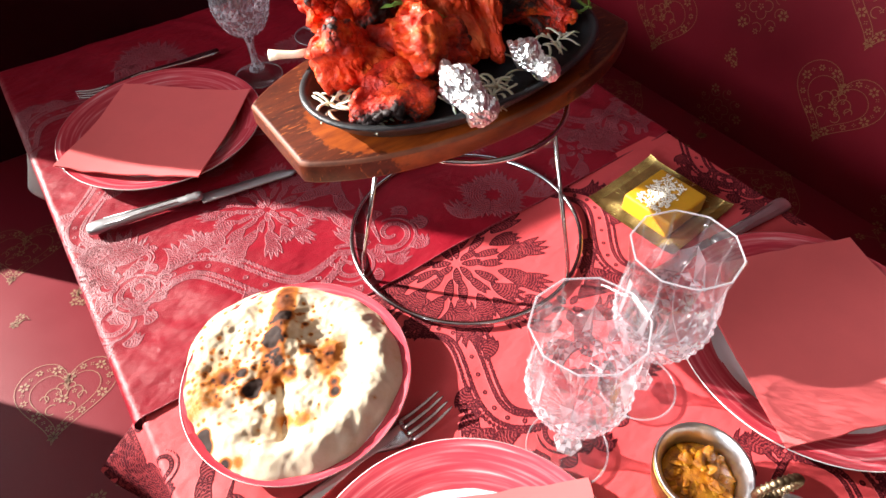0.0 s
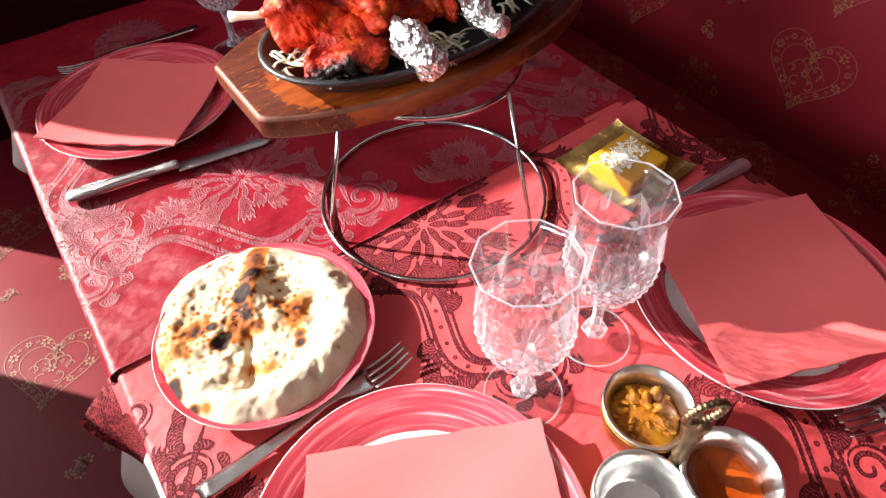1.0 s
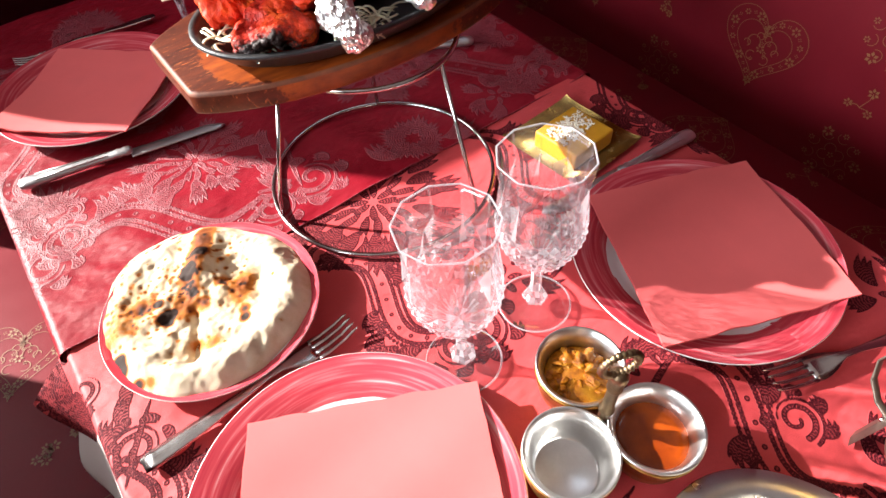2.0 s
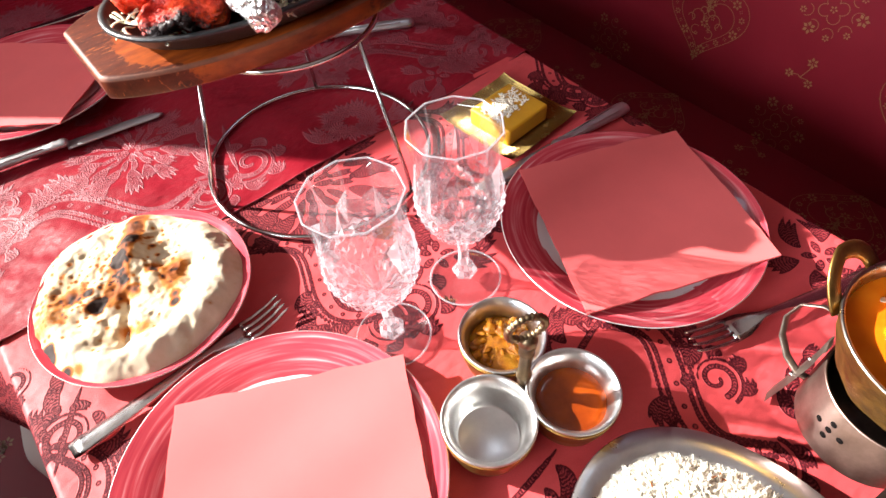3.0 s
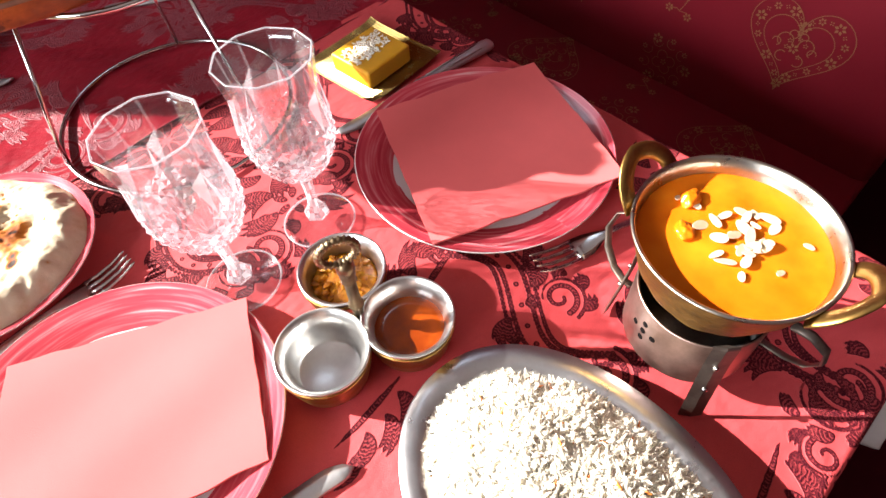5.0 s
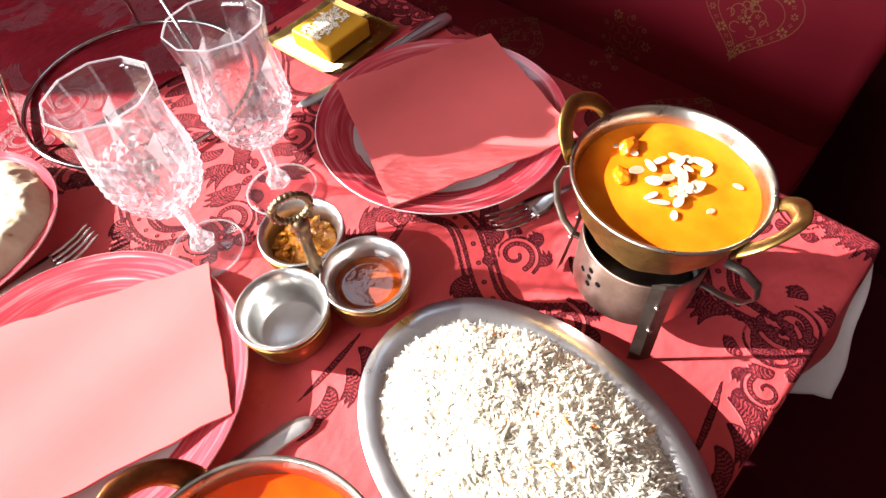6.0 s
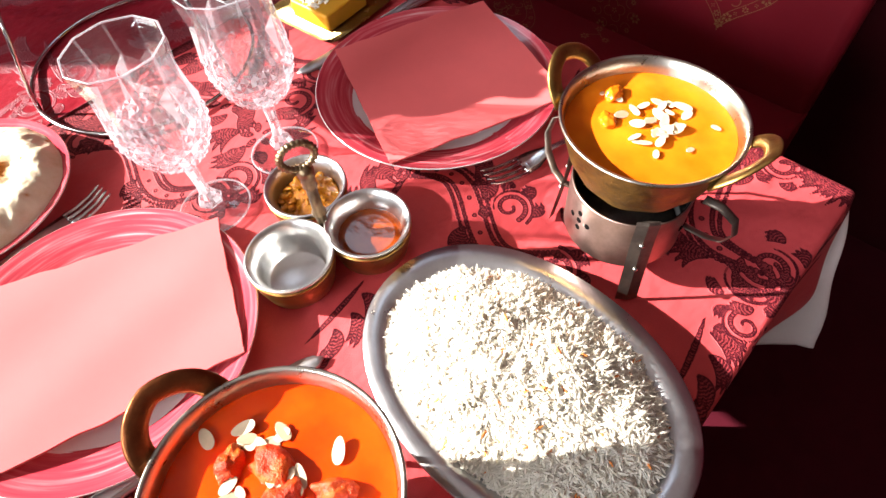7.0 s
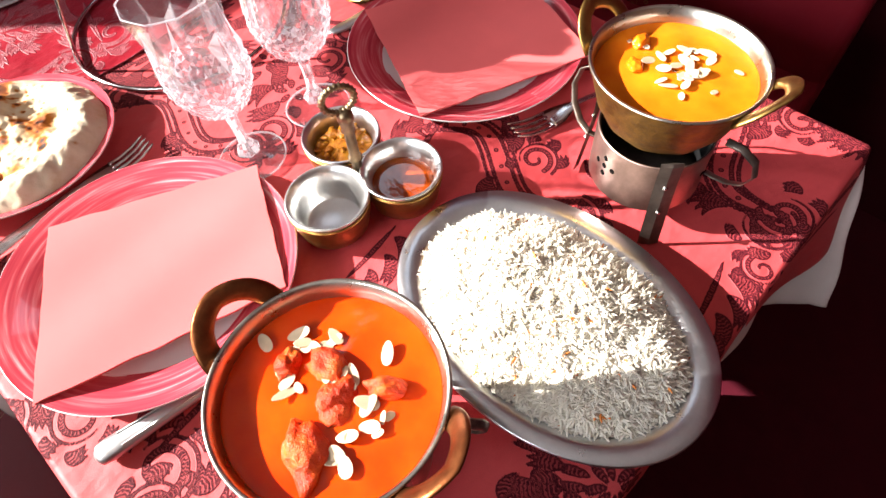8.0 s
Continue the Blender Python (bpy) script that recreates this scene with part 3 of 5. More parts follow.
left_bench = thing("bench", pose(0, 0, 0), "red upholstered bench with gold heart prints, partly in sun", "bench", "benches")
part("seat", box(-0.98, -0.27, -0.9, 1.62, 0.34, 0.462, 0.02, 3), M_VINYL, left_bench, smooth=True)
part("base", box(-0.96, -0.34, -0.88, 1.6, 0.0, 0.34, 0.004), M_DARKWOOD, left_bench)
# This backrest is unseen, added to shade the near seat and the floor.
part("backrest", box(-1.06, -0.985, -0.9, 1.57, 0.3, 1.19, 0.02, 3), M_VINYL, left_bench, smooth=True)
prints(left_bench, pose(0, 0, 0.462), [("heart", -0.476, 0.98, -25), ("heart", -0.47, 1.315, -25), ("heart", -0.476, 0.65, -25), ("heart", -0.47, 0.32, -25),
                                       ("spray", -0.486, 1.165, 10), ("spray", -0.415, 1.166, 50), ("spray", -0.48, 0.8, 80), ("spray", -0.42, 0.82, 30), ("spray", -0.46, 0.49, 30),
                                       ("wreath", -0.63, 0.815, 0), ("spray", -0.63, 0.98, 10), ("wreath", -0.63, 0.48, 20), ("wreath", -0.63, 1.15, 0)])
BACKFACE = BACK @ Matrix(((0, 0, -1, 0), (-1, 0, 0, 0), (0, 1, 0, 0), (0, 0, 0, 1)))
STEP = 0.36  # the print's repeat along the bench
rows = []
for k in range(-1, 4):
    y = 0.28 + STEP * k
    rows += [("heart", -y, 0.165, 0), ("wreath", -y - STEP / 2, 0.265, 0), ("spray", -y - STEP / 2, 0.16, 0), ("wreath", -y - STEP / 2, 0.06, 0), ("heart", -y, 0.335, 0), ("spray", -y, 0.45, 0)]
prints(right_bench, BACKFACE, [r for r in rows if -1.52 < r[1] < -0.2])
rows = []
for k in range(-1, 4):
    y = 0.288 + STEP * k
    rows += [("heart", 0.672, y, 90), ("wreath", 0.602, y + STEP / 2, 90), ("spray", 0.7, y + STEP / 2, 60), ("heart", 0.5, y, 90), ("spray", 0.6, y + 0.02, 20)]
prints(right_bench, pose(0, 0, 0.5), [r for r in rows if 0.2 < r[2] < 1.52])

# Unseen panel, added only to block the sun from the far table.
partition = tagged(part("shade_panel", box(-0.8, 1.0, 1.66, 1.7, 0, 1.42, 0.006), M_WALLDARK), "unseen dark maroon panel added to keep sun off the far table", "partition")

# ---------------------------------------------------------------- tables and their cloths
TOP = 0.75


def table(y0):
    t = thing("dining_table", pose(0, y0, 0), "square dining table hidden under a red damask cloth", "table", "tables pushed together")
    part("tabletop", box(-0.336, 0.336, 0.004, 0.676, TOP - 0.036, TOP - 0.006, 0.003), M_DARKWOOD, t)
    for x in (-0.3, 0.3):
        for y in (0.05, 0.63):
            part("leg", box(x - 0.022, x + 0.022, y - 0.022, y + 0.022, 0, TOP - 0.036, 0.003), M_DARKWOOD, t)
    return t


table(0.0)
table(0.68)


def leaf(x, y, ang, length, width, bend=0.0, n=14):
    t = np.linspace(0, 1, n)
    a = radians(ang) + radians(bend) * t
    dx, dy = np.cos(a) * length / n, np.sin(a) * length / n
    p = np.stack([x + np.cumsum(dx), y + np.cumsum(dy)], -1)
    return p, width * np.sin(np.pi * (0.08 + 0.9 * t)) ** 0.8


def spiral(x, y, r0, r1, a0, a1, w0, w1, n=40):
    t = np.linspace(0, 1, n)
    a, r = np.radians(a0 + (a1 - a0) * t), r0 + (r1 - r0) * t
    return np.stack([x + r * np.cos(a), y + r * np.sin(a)], -1), w0 + (w1 - w0) * t


def plume(x, y, ang, length, width, bend=0.0, lines=5):
    """A leaf drawn in line work: a few narrow strokes that fan out and curl together."""
    out = []
    for j in range(lines):
        o = j - (lines - 1) / 2
        out.append(leaf(x, y, ang + 11 * o, length * (1 - 0.1 * abs(o)), width, bend * (1 + 0.1 * o), 19))
    return out


def twin(pts, gap, w):
    """Two lines on either side of a curve."""
    d = np.gradient(pts, axis=0)
    d /= np.maximum(np.hypot(d[:, 0], d[:, 1]), 1e-9)[:, None]
    nrm = np.stack([-d[:, 1], d[:, 0]], -1)
    g = gap * np.sin(np.pi * np.linspace(0.04, 0.96, len(pts)))[:, None] ** 0.6
    return [(pts + nrm * g, np.full(len(pts), w)), (pts - nrm * g, np.full(len(pts), w))]


def head(x, y, r, a0, turn, k=4):
    """A rolled-up acanthus end: a double spiral with curled plumes fanned along its outside."""
    s = [spiral(x, y, r, 0.2 * r, a0, a0 + 430 * turn, 0.17 * r, 0.1 * r, 60), spiral(x, y, r * 1.42, 0.9 * r, a0 + 10 * turn, a0 + 250 * turn, 0.12 * r, 0.05 * r, 50)]
    for j in range(k):
        a = radians(a0 + turn * (30 + 52 * j))
        s += plume(x + r * 1.35 * math.cos(a), y + r * 1.35 * math.sin(a), math.degrees(a) + 50 * turn, r * (1.3 - 0.08 * j), 0.0026, 80 * turn)
    return s


def motif(kind):
    """Figures of the weave in metres, as strokes of round brush marks."""
    s = []
    if kind == "palmette":
        for k in range(7):
            s += plume(0, 0.004, 90 + (k - 3) * 31, 0.074 - 0.006 * abs(k - 3), 0.0036, (3 - k) * 9)
        s += head(-0.024, -0.014, 0.013, 60, 1, 2) + head(0.024, -0.014, 0.013, 120, -1, 2)
    elif kind == "peony":
        for r0, length, n, w, lean in ((0.004, 0.018, 8, 0.0026, 20), (0.016, 0.024, 14, 0.0028, -14), (0.034, 0.032, 15, 0.003, 26), (0.044, 0.04, 11, 0.0032, 0)):
            for k in range(n):
                a = 2 * math.pi * (k + 0.37 * n) / n
                s += plume(r0 * math.cos(a), r0 * math.sin(a), math.degrees(a), length, w, lean * (-1) ** k, 4 if r0 > 0.03 else 2)
    elif kind == "flower":
        for k in range(9):
            s += plume(0.008 * math.cos(k * 0.698), 0.008 * math.sin(k * 0.698), math.degrees(k * 0.698), 0.034 + 0.006 * (k % 2), 0.003, 14)
        for k in (-1, 1):
            s += plume(0.03 * k, -0.02, 90 - 90 * k - 30, 0.055, 0.003, 60 * k)
    elif kind == "vine":
        t = np.linspace(0, 1, 60)
        stem = np.stack([-0.085 + 0.17 * t, 0.027 * np.sin(2 * np.pi * t)], -1)
        s += twin(stem, 0.0085, 0.0023) + twin(stem, 0.0145, 0.002)
        for k in range(5, 56, 5):
            s.append((stem[k:k + 1], np.array([0.0024])))
        for k in range(4):
            q = stem[8 + 7 * k]
            s += plume(q[0], q[1] + 0.015, 25 + 18 * k, 0.034, 0.0028, 80)
            q = stem[51 - 7 * k]
            s += plume(q[0], q[1] - 0.015, 205 + 18 * k, 0.034, 0.0028, 80)
        s += head(0.086, -0.017, 0.018, 110, -1, 4) + head(-0.086, 0.017, 0.018, 290, -1, 4)
    elif kind == "curl":
        s += head(0, 0, 0.022, 0, 1, 5)
    elif kind == "knot":
        for k in range(5):
            s.append(leaf(0.004 * math.cos(k * 1.257), 0.004 * math.sin(k * 1.257), 72 * k, 0.013, 0.0036))
        for j in (-1, 1):
            s += plume(0.012 * j, 0.012, 90 - 60 * j, 0.04, 0.003, -70 * j)
            s += plume(0.014 * j, -0.006, 90 - 130 * j, 0.042, 0.003, 50 * j)
        s += plume(0, 0.02, 90, 0.034, 0.003)
    elif kind == "lobes":
        for k in range(4):
            s += plume(-0.03 + 0.021 * k, 0.004 * (k % 2), 100 - 16 * k, 0.046 - 0.003 * k, 0.003, -95)
        s.append(leaf(-0.045, -0.006, 0, 0.085, 0.003, -10, 40))
    return s


def figure(U, V, rows):
    """The distance in mm to the nearest figure, negative inside it, and how far along its stroke that is."""
    D, R = np.full(U.shape, 12.0), np.zeros(U.shape)
    for kind, x, y, turn, size in rows:
        near = (np.abs(U - x) < 0.13 * abs(size)) & (np.abs(V - y) < 0.13 * abs(size))
        if not near.any():
            continue
        c, s_ = math.cos(radians(turn)), math.sin(radians(turn))
        p = np.stack([U[near] - x, V[near] - y], -1) @ np.array([[c, -s_], [s_, c]]) / abs(size)
        best, along = np.full(len(p), 0.012), np.zeros(len(p))
        for q, w in motif(kind):
            lo, hi = q.min(0) - w.max() - 0.004, q.max(0) + w.max() + 0.004
            at = np.flatnonzero((p > lo).all(1) & (p < hi).all(1))
            if not len(at):
                continue
            d = np.hypot(p[at, None, 0] - q[None, :, 0], p[at, None, 1] - q[None, :, 1]) - w[None, :]
            k = d.argmin(1)
            far = d[np.arange(len(at)), k]
            step = np.concatenate([[0.0], np.cumsum(np.hypot(*np.diff(q, axis=0).T))]) if len(q) > 1 else np.zeros(1)
            use = far < best[at]
            best[at[use]], along[at[use]] = far[use], step[k][use]
        closer = best * 1000 * abs(size) < D[near]
        D[near] = np.where(closer, best * 1000 * abs(size), D[near])
        R[near] = np.where(closer, along * 1000 * abs(size), R[near])
    return D, R


def draped(x0, x1, y0, y1, z, flare, sway, seed, crumple=1.0, edge=0.006):
    """Maps a flat sheet onto a table top; what reaches past the edges hangs down, flaring a little, in soft folds."""
    def fx(U, V):
        ox, oy = np.maximum(x0 - U, 0) + np.maximum(U - x1, 0), np.maximum(y0 - V, 0) + np.maximum(V - y1, 0)
        over = np.hypot(ox, oy)
        cx, cy = np.clip(U, x0, x1), np.clip(V, y0, y1)
        k = 1 / np.maximum(over, 1e-6)
        nx, ny = (U - cx) * k, (V - cy) * k
        tilt = flare(U, V)
        lean = np.minimum(over / edge, 1) * math.pi / 2
        round_ = edge * 0.64 * np.sin(lean)
        fold = 0.35 * sway * np.sin(42 * (U + V) + seed) + 0.65 * sway * np.sin(17 * (U - V) + 2 * seed)
        out = round_ + np.maximum(over - edge, 0) * (np.sin(tilt) + fold)
        drop = edge * 0.64 * (1 - np.cos(lean)) + np.maximum(over - edge, 0) * np.cos(tilt)
        ripple = 0.0006 * np.sin(31 * U + 9 * V + seed) + 0.0005 * np.sin(-14 * U + 27 * V + 2.1 * seed) + 0.0003 * np.sin(70 * U + 40 * V)
        warp = 0.02 * np.sin(19 * U + 5 * V + seed) + 0.015 * np.sin(23 * V - 7 * U)
        crease = np.exp(-((np.sin(11 * (U + 0.6 * V + warp) + seed)) / 0.16) ** 2) + 0.8 * np.exp(-((np.sin(9 * (V - 0.45 * U + warp) + 2 * seed)) / 0.14) ** 2)
        ripple = crumple * (ripple + 0.0011 * (crease - 0.5) * (0.5 + 0.5 * np.sin(8 * U - 6 * V + 3 * seed)))
        ease = np.clip(1 - over / 0.02, 0, 1)
        return cx + nx * out, cy + ny * out, z + ripple * ease - drop
    return fx


def cloth(name, label, fx, ur, vr, step, material, rows=None, thickness=0.0009, group=""):
    us, vs = np.arange(ur[0], ur[1] + step / 2, step), np.arange(vr[0], vr[1] + step / 2, step)
    fig = None
    if rows is not None:
        U, V = np.meshgrid(us, vs, indexing="ij")
        fig = figure(U, V, rows)
    return tagged(grid_mesh(name, fx, us, vs, material, None, fig, thickness), label, "tablecloth", group)


def flare_underlay(U, V):
    return 0.03 + 0.3 * np.exp(-((U - 0.36) ** 2) / 0.0016) * (V < 0.05) + 0.3 * np.exp(-((V - 0.68) ** 2) / 0.004) + 0.3 * np.exp(-((V - 0.52) ** 2) / 0.014) * (U < 0)


def flare_near(U, V):
    return np.where(V < 0.0, 0.02, 0.12) + 0.14 * np.exp(-((U - 0.34) ** 2) / 0.006) * (V < 0.05) + 0.75 * np.exp(-((V - 0.7) ** 2) / 0.003) * (U < -0.3)


def flare_satin(U, V):
    return 0.12 - 0.4 * np.exp(-((V - 0.68) ** 2) / 0.003) * (U < 0)


def flare_far_underlay(U, V):
    return -0.04 + 0.46 * np.exp(-((V - 1.21) ** 2) / 0.003) * (U < 0)


cloth("underlay_cloth", "white underlay cloth hanging below the red tablecloth", draped(-0.34, 0.34, 0.0, 0.68, TOP - 0.003, flare_underlay, 0.05, 0.7),
      (-0.5, 0.38), (-0.255, 0.68), 0.006, M_WHITECLOTH, None, 0.0008, "underlays")
cloth("underlay_cloth", "white underlay cloth hanging below the satin tablecloth", draped(-0.337, 0.337, 0.684, 1.36, TOP - 0.003, flare_far_underlay, 0.05, 1.9),
      (-0.44, 0.44), (0.684, 1.5), 0.006, M_WHITECLOTH, None, 0.0008, "underlays")

NEAR_FIGURES = [("peony", -0.012, 0.663, 10, 1.3), ("vine", -0.074, 0.545, -66, 1.0), ("curl", -0.022, 0.462, 160, 1.0), ("vine", 0.147, 0.605, 95, 1.0),
                ("knot", 0.03, 0.49, -20, 1.15), ("knot", 0.045, 0.55, 160, 1.0), ("curl", 0.09, 0.5, 200, 0.9), ("vine", 0.097, 0.25, -82, 1.05),
                ("curl", 0.124, 0.229, 250, 0.75), ("lobes", 0.066, 0.334, 20, 1.1), ("lobes", 0.0, 0.335, 10, 0.8), ("lobes", -0.06, 0.262, 190, 0.9), ("lobes", 0.045, 0.2, 150, 0.8),
                ("lobes", 0.098, 0.02, 195, 0.95), ("curl", 0.15, 0.008, 40, 0.62), ("vine", 0.262, 0.1, 58, 1.15), ("curl", 0.215, 0.02, 120, 1.0), ("curl", 0.333, 0.06, 10, 0.8),
                ("lobes", 0.02, 0.005, 180, 1.0), ("lobes", 0.17, 0.17, 20, 0.8), ("knot", 0.31, 0.24, 60, 1.1), ("curl", -0.29, 0.25, 200, 1.1), ("vine", -0.32, 0.13, 95, 1.1),
                ("palmette", -0.24, 0.12, 200, 1.2), ("lobes", -0.25, 0.275, 10, 1.0), ("curl", -0.31, 0.33, 30, 0.9), ("vine", -0.23, 0.01, 20, 1.1), ("peony", -0.08, 0.0, 0, 1.0),
                ("palmette", -0.365, 0.655, 100, 1.15), ("curl", -0.39, 0.6, 20, 1.0), ("lobes", -0.325, 0.56, 60, 1.0), ("vine", -0.34, 0.46, 90, 1.0),
                ("knot", 0.36, 0.53, 90, 1.2), ("vine", 0.345, 0.64, 95, 1.0), ("curl", 0.33, 0.575, 80, 0.8), ("lobes", 0.27, -0.05, 5, 1.0), ("palmette", 0.37, 0.0, 30, 1.0)]
FAR_FIGURES = [("peony", -0.142, 0.858, 20, 1.0), ("vine", -0.205, 0.777, -16, 1.25), ("palmette", -0.31, 0.87, 20, 0.9), ("curl", -0.332, 0.8, 80, 1.0), ("curl", -0.3, 0.83, 200, 0.8),
               ("curl", -0.045, 0.74, 200, 1.05), ("lobes", -0.06, 0.785, 80, 1.1), ("flower", 0.085, 0.722, 0, 1.0), ("vine", 0.235, 0.79, -14, 1.25), ("curl", 0.3, 0.725, -60, 1.1),
               ("knot", 0.22, 0.72, 30, 1.0), ("peony", 0.13, 0.87, 0, 1.0), ("vine", -0.05, 0.985, 10, 1.2), ("vine", -0.27, 1.2, 40, 1.1), ("flower", 0.05, 1.15, 0, 1.1),
               ("vine", 0.29, 0.94, 100, 1.1), ("palmette", -0.15, 1.25, 0, 1.0), ("vine", -0.31, 0.985, 90, 1.0), ("palmette", 0.32, 0.84, 70, 0.9)]
cloth("tablecloth", "coral red damask tablecloth with dark crimson scrolls", draped(-0.34, 0.34, 0.0, 0.8, TOP, flare_near, 0.06, 0.3, 1.3, 0.01),
      (-0.42, 0.45), (-0.145, 0.69), 0.0016, M_CLOTH_NEAR, NEAR_FIGURES, 0.0, "tablecloths")
satin = cloth("tablecloth", "shiny dark red damask tablecloth with paler scrolls", draped(-0.342, 0.342, 0.5, 1.36, TOP + 0.0022, flare_satin, 0.05, 1.3, 2.0, 0.016),
      (-0.42, 0.43), (0.681, 1.44), 0.0016, M_CLOTH_FAR, FAR_FIGURES, 0.0, "tablecloths")

us = np.linspace(-0.342, 0.342, 260)
hx, hy, hz = draped(-0.342, 0.342, 0.5, 1.36, TOP + 0.0022, flare_satin, 0.05, 1.3, 2.0, 0.016)(us, np.full(260, 0.6815))
part("hem", tube(list(zip(hx, hy, hz)), 0.0011, 6), M_CLOTH_FAR, satin, "folded front hem")

# ---------------------------------------------------------------- things on the tables
Z0 = TOP + 0.0016  # the cloth's upper face


def dinner_plate(m, r, label, group="dinner plates"):
    k = r / 0.127
    p = thing("plate", m, label, "plate", group)
    prof = [(0, 0.004), (0.03 * k, 0.004), (0.07 * k, 0.0042), (0.084 * k, 0.0055), (0.094 * k, 0.011), (0.108 * k, 0.0168), (0.122 * k, 0.0208), (0.1262 * k, 0.022)]
    rim = [(0.127 * k, 0.0214), (0.1262 * k, 0.0202)]
    under = [(0.108 * k, 0.0142), (0.094 * k, 0.0082), (0.084 * k, 0.0032), (0.07 * k, 0.003), (0.066 * k, 0.0), (0.062 * k, 0.001), (0, 0.0015)]
    part("face", lathe(prof, 96), M_PLATE, p)
    part("underside", lathe(prof[-1:] + rim + under, 96), M_PLATEWHITE, p, "pale glazed rim and foot")
    return p


def napkin(points, z, seed, label, sag=0.0):
    """A folded paper napkin: two layers through four corners, a little wavy, its folded edges rounded."""
    (ax, ay), (bx, by), (cx, cy), (dx, dy) = points
    n = 48

    def layer(dz, inset):
        us = np.linspace(inset, 1 - inset, n)

        def fx(U, V):
            X = (1 - U) * (1 - V) * ax + U * (1 - V) * bx + U * V * cx + (1 - U) * V * dx
            Y = (1 - U) * (1 - V) * ay + U * (1 - V) * by + U * V * cy + (1 - U) * V * dy
            rag = 0.0003 * np.sin(37 * U + seed) + 0.0003 * np.sin(61 * V + 2 * seed) + 0.0006 * np.sin(23 * (U + V))
            X, Y = X + rag, Y + 0.8 * rag
            W = 0.0011 * np.sin(5 * U + 3 * V + seed) + 0.0008 * np.sin(9 * V - 6 * U + 2 * seed)
            W = W + sag * (4 * (U - 0.5) ** 2 + 4 * (V - 0.5) ** 2 - 0.7)
            return X, Y, z + dz + W
        return fx, us
    ob = thing("napkin", pose(0, 0, 0), label, "napkin", "paper napkins")
    for dz, inset, name in ((0.0, 0.0, "lower_layer"), (0.0011, 0.0025, "upper_layer")):
        fx, us = layer(dz, inset)
        sheet = grid_mesh(name, fx, us, us, M_NAPKIN, ob, None, 0.0005)
        sheet.data.polygons.foreach_set("use_smooth", [False] * len(sheet.data.polygons))
    return ob


dinner_plate(pose(-0.202, 0.389, Z0, 0, 0, 20), 0.1275, "red glazed dinner plate with a white centre in bright sun")
dinner_plate(pose(0.195, 0.384, Z0, 0, 0, 80), 0.1285, "red glazed dinner plate with a white centre, mostly in shade")
dinner_plate(pose(-0.192, 1.06, Z0 + 0.002, 0, 0, 140), 0.127, "red glazed dinner plate with a white centre at the far setting")
dinner_plate(pose(0.2, 1.03, Z0 + 0.002, 0, 0, 200), 0.127, "red glazed dinner plate behind the sizzler stand")
napkin([(-0.326, 0.347), (-0.134, 0.285), (-0.069, 0.41), (-0.238, 0.497)], TOP + 0.0235, 0.4, "folded red paper napkin on the sunlit plate")
napkin([(0.075, 0.334), (0.258, 0.261), (0.329, 0.432), (0.159, 0.505)], TOP + 0.0245, 1.7, "folded red paper napkin on the shaded plate")
napkin([(-0.325, 1.043), (-0.192, 0.92), (-0.071, 1.052), (-0.205, 1.167)], TOP + 0.026, 3.1, "folded red paper napkin on the far plate", 0.004)


def fork(m, label, length=0.205):
    f = thing("fork", m, label, "fork", "forks")
    n = 24
    bm = bmesh.new()
    # handle, neck and bowl as one swept blade; x runs from the handle's end to the tines
    prof = [(0.0, 0.0075, 0.0045), (0.01, 0.0092, 0.0046), (0.05, 0.0078, 0.0055), (0.09, 0.0052, 0.0085), (0.115, 0.0032, 0.011), (0.13, 0.0036, 0.0105),
            (0.142, 0.0085, 0.0075), (0.15, 0.0115, 0.0052), (0.158, 0.0124, 0.0042), (0.164, 0.0126, 0.004)]
    rows = []
    for x, w, z in prof:
        rows.append([bm.verts.new((x, s * w, z + h + abs(s) * 0.0006)) for s, h in ((-1, 0), (-0.5, 0.0011), (0, 0.0014), (0.5, 0.0011), (1, 0), (0.5, -0.0008), (-0.5, -0.0008))])
    for a, b in zip(rows, rows[1:]):
        for k in range(7):
            bm.faces.new((a[k], a[(k + 1) % 7], b[(k + 1) % 7], b[k]))
    bm.faces.new(rows[0])
    bm.faces.new(rows[-1])
    part("handle", finish(bm), M_STEEL, f)
    for k in range(4):
        y = -0.0105 + 0.007 * k
        pts = [(0.162, y, 0.0042), (0.175, y * 0.98, 0.0036), (0.19, y * 0.96, 0.0058), (0.201, y * 0.93, 0.0098), (length, y * 0.9, 0.0116)]
        part("tine", tube(pts, [0.0022, 0.0019, 0.0017, 0.0014, 0.0006], 8), M_STEEL, f)
    return f


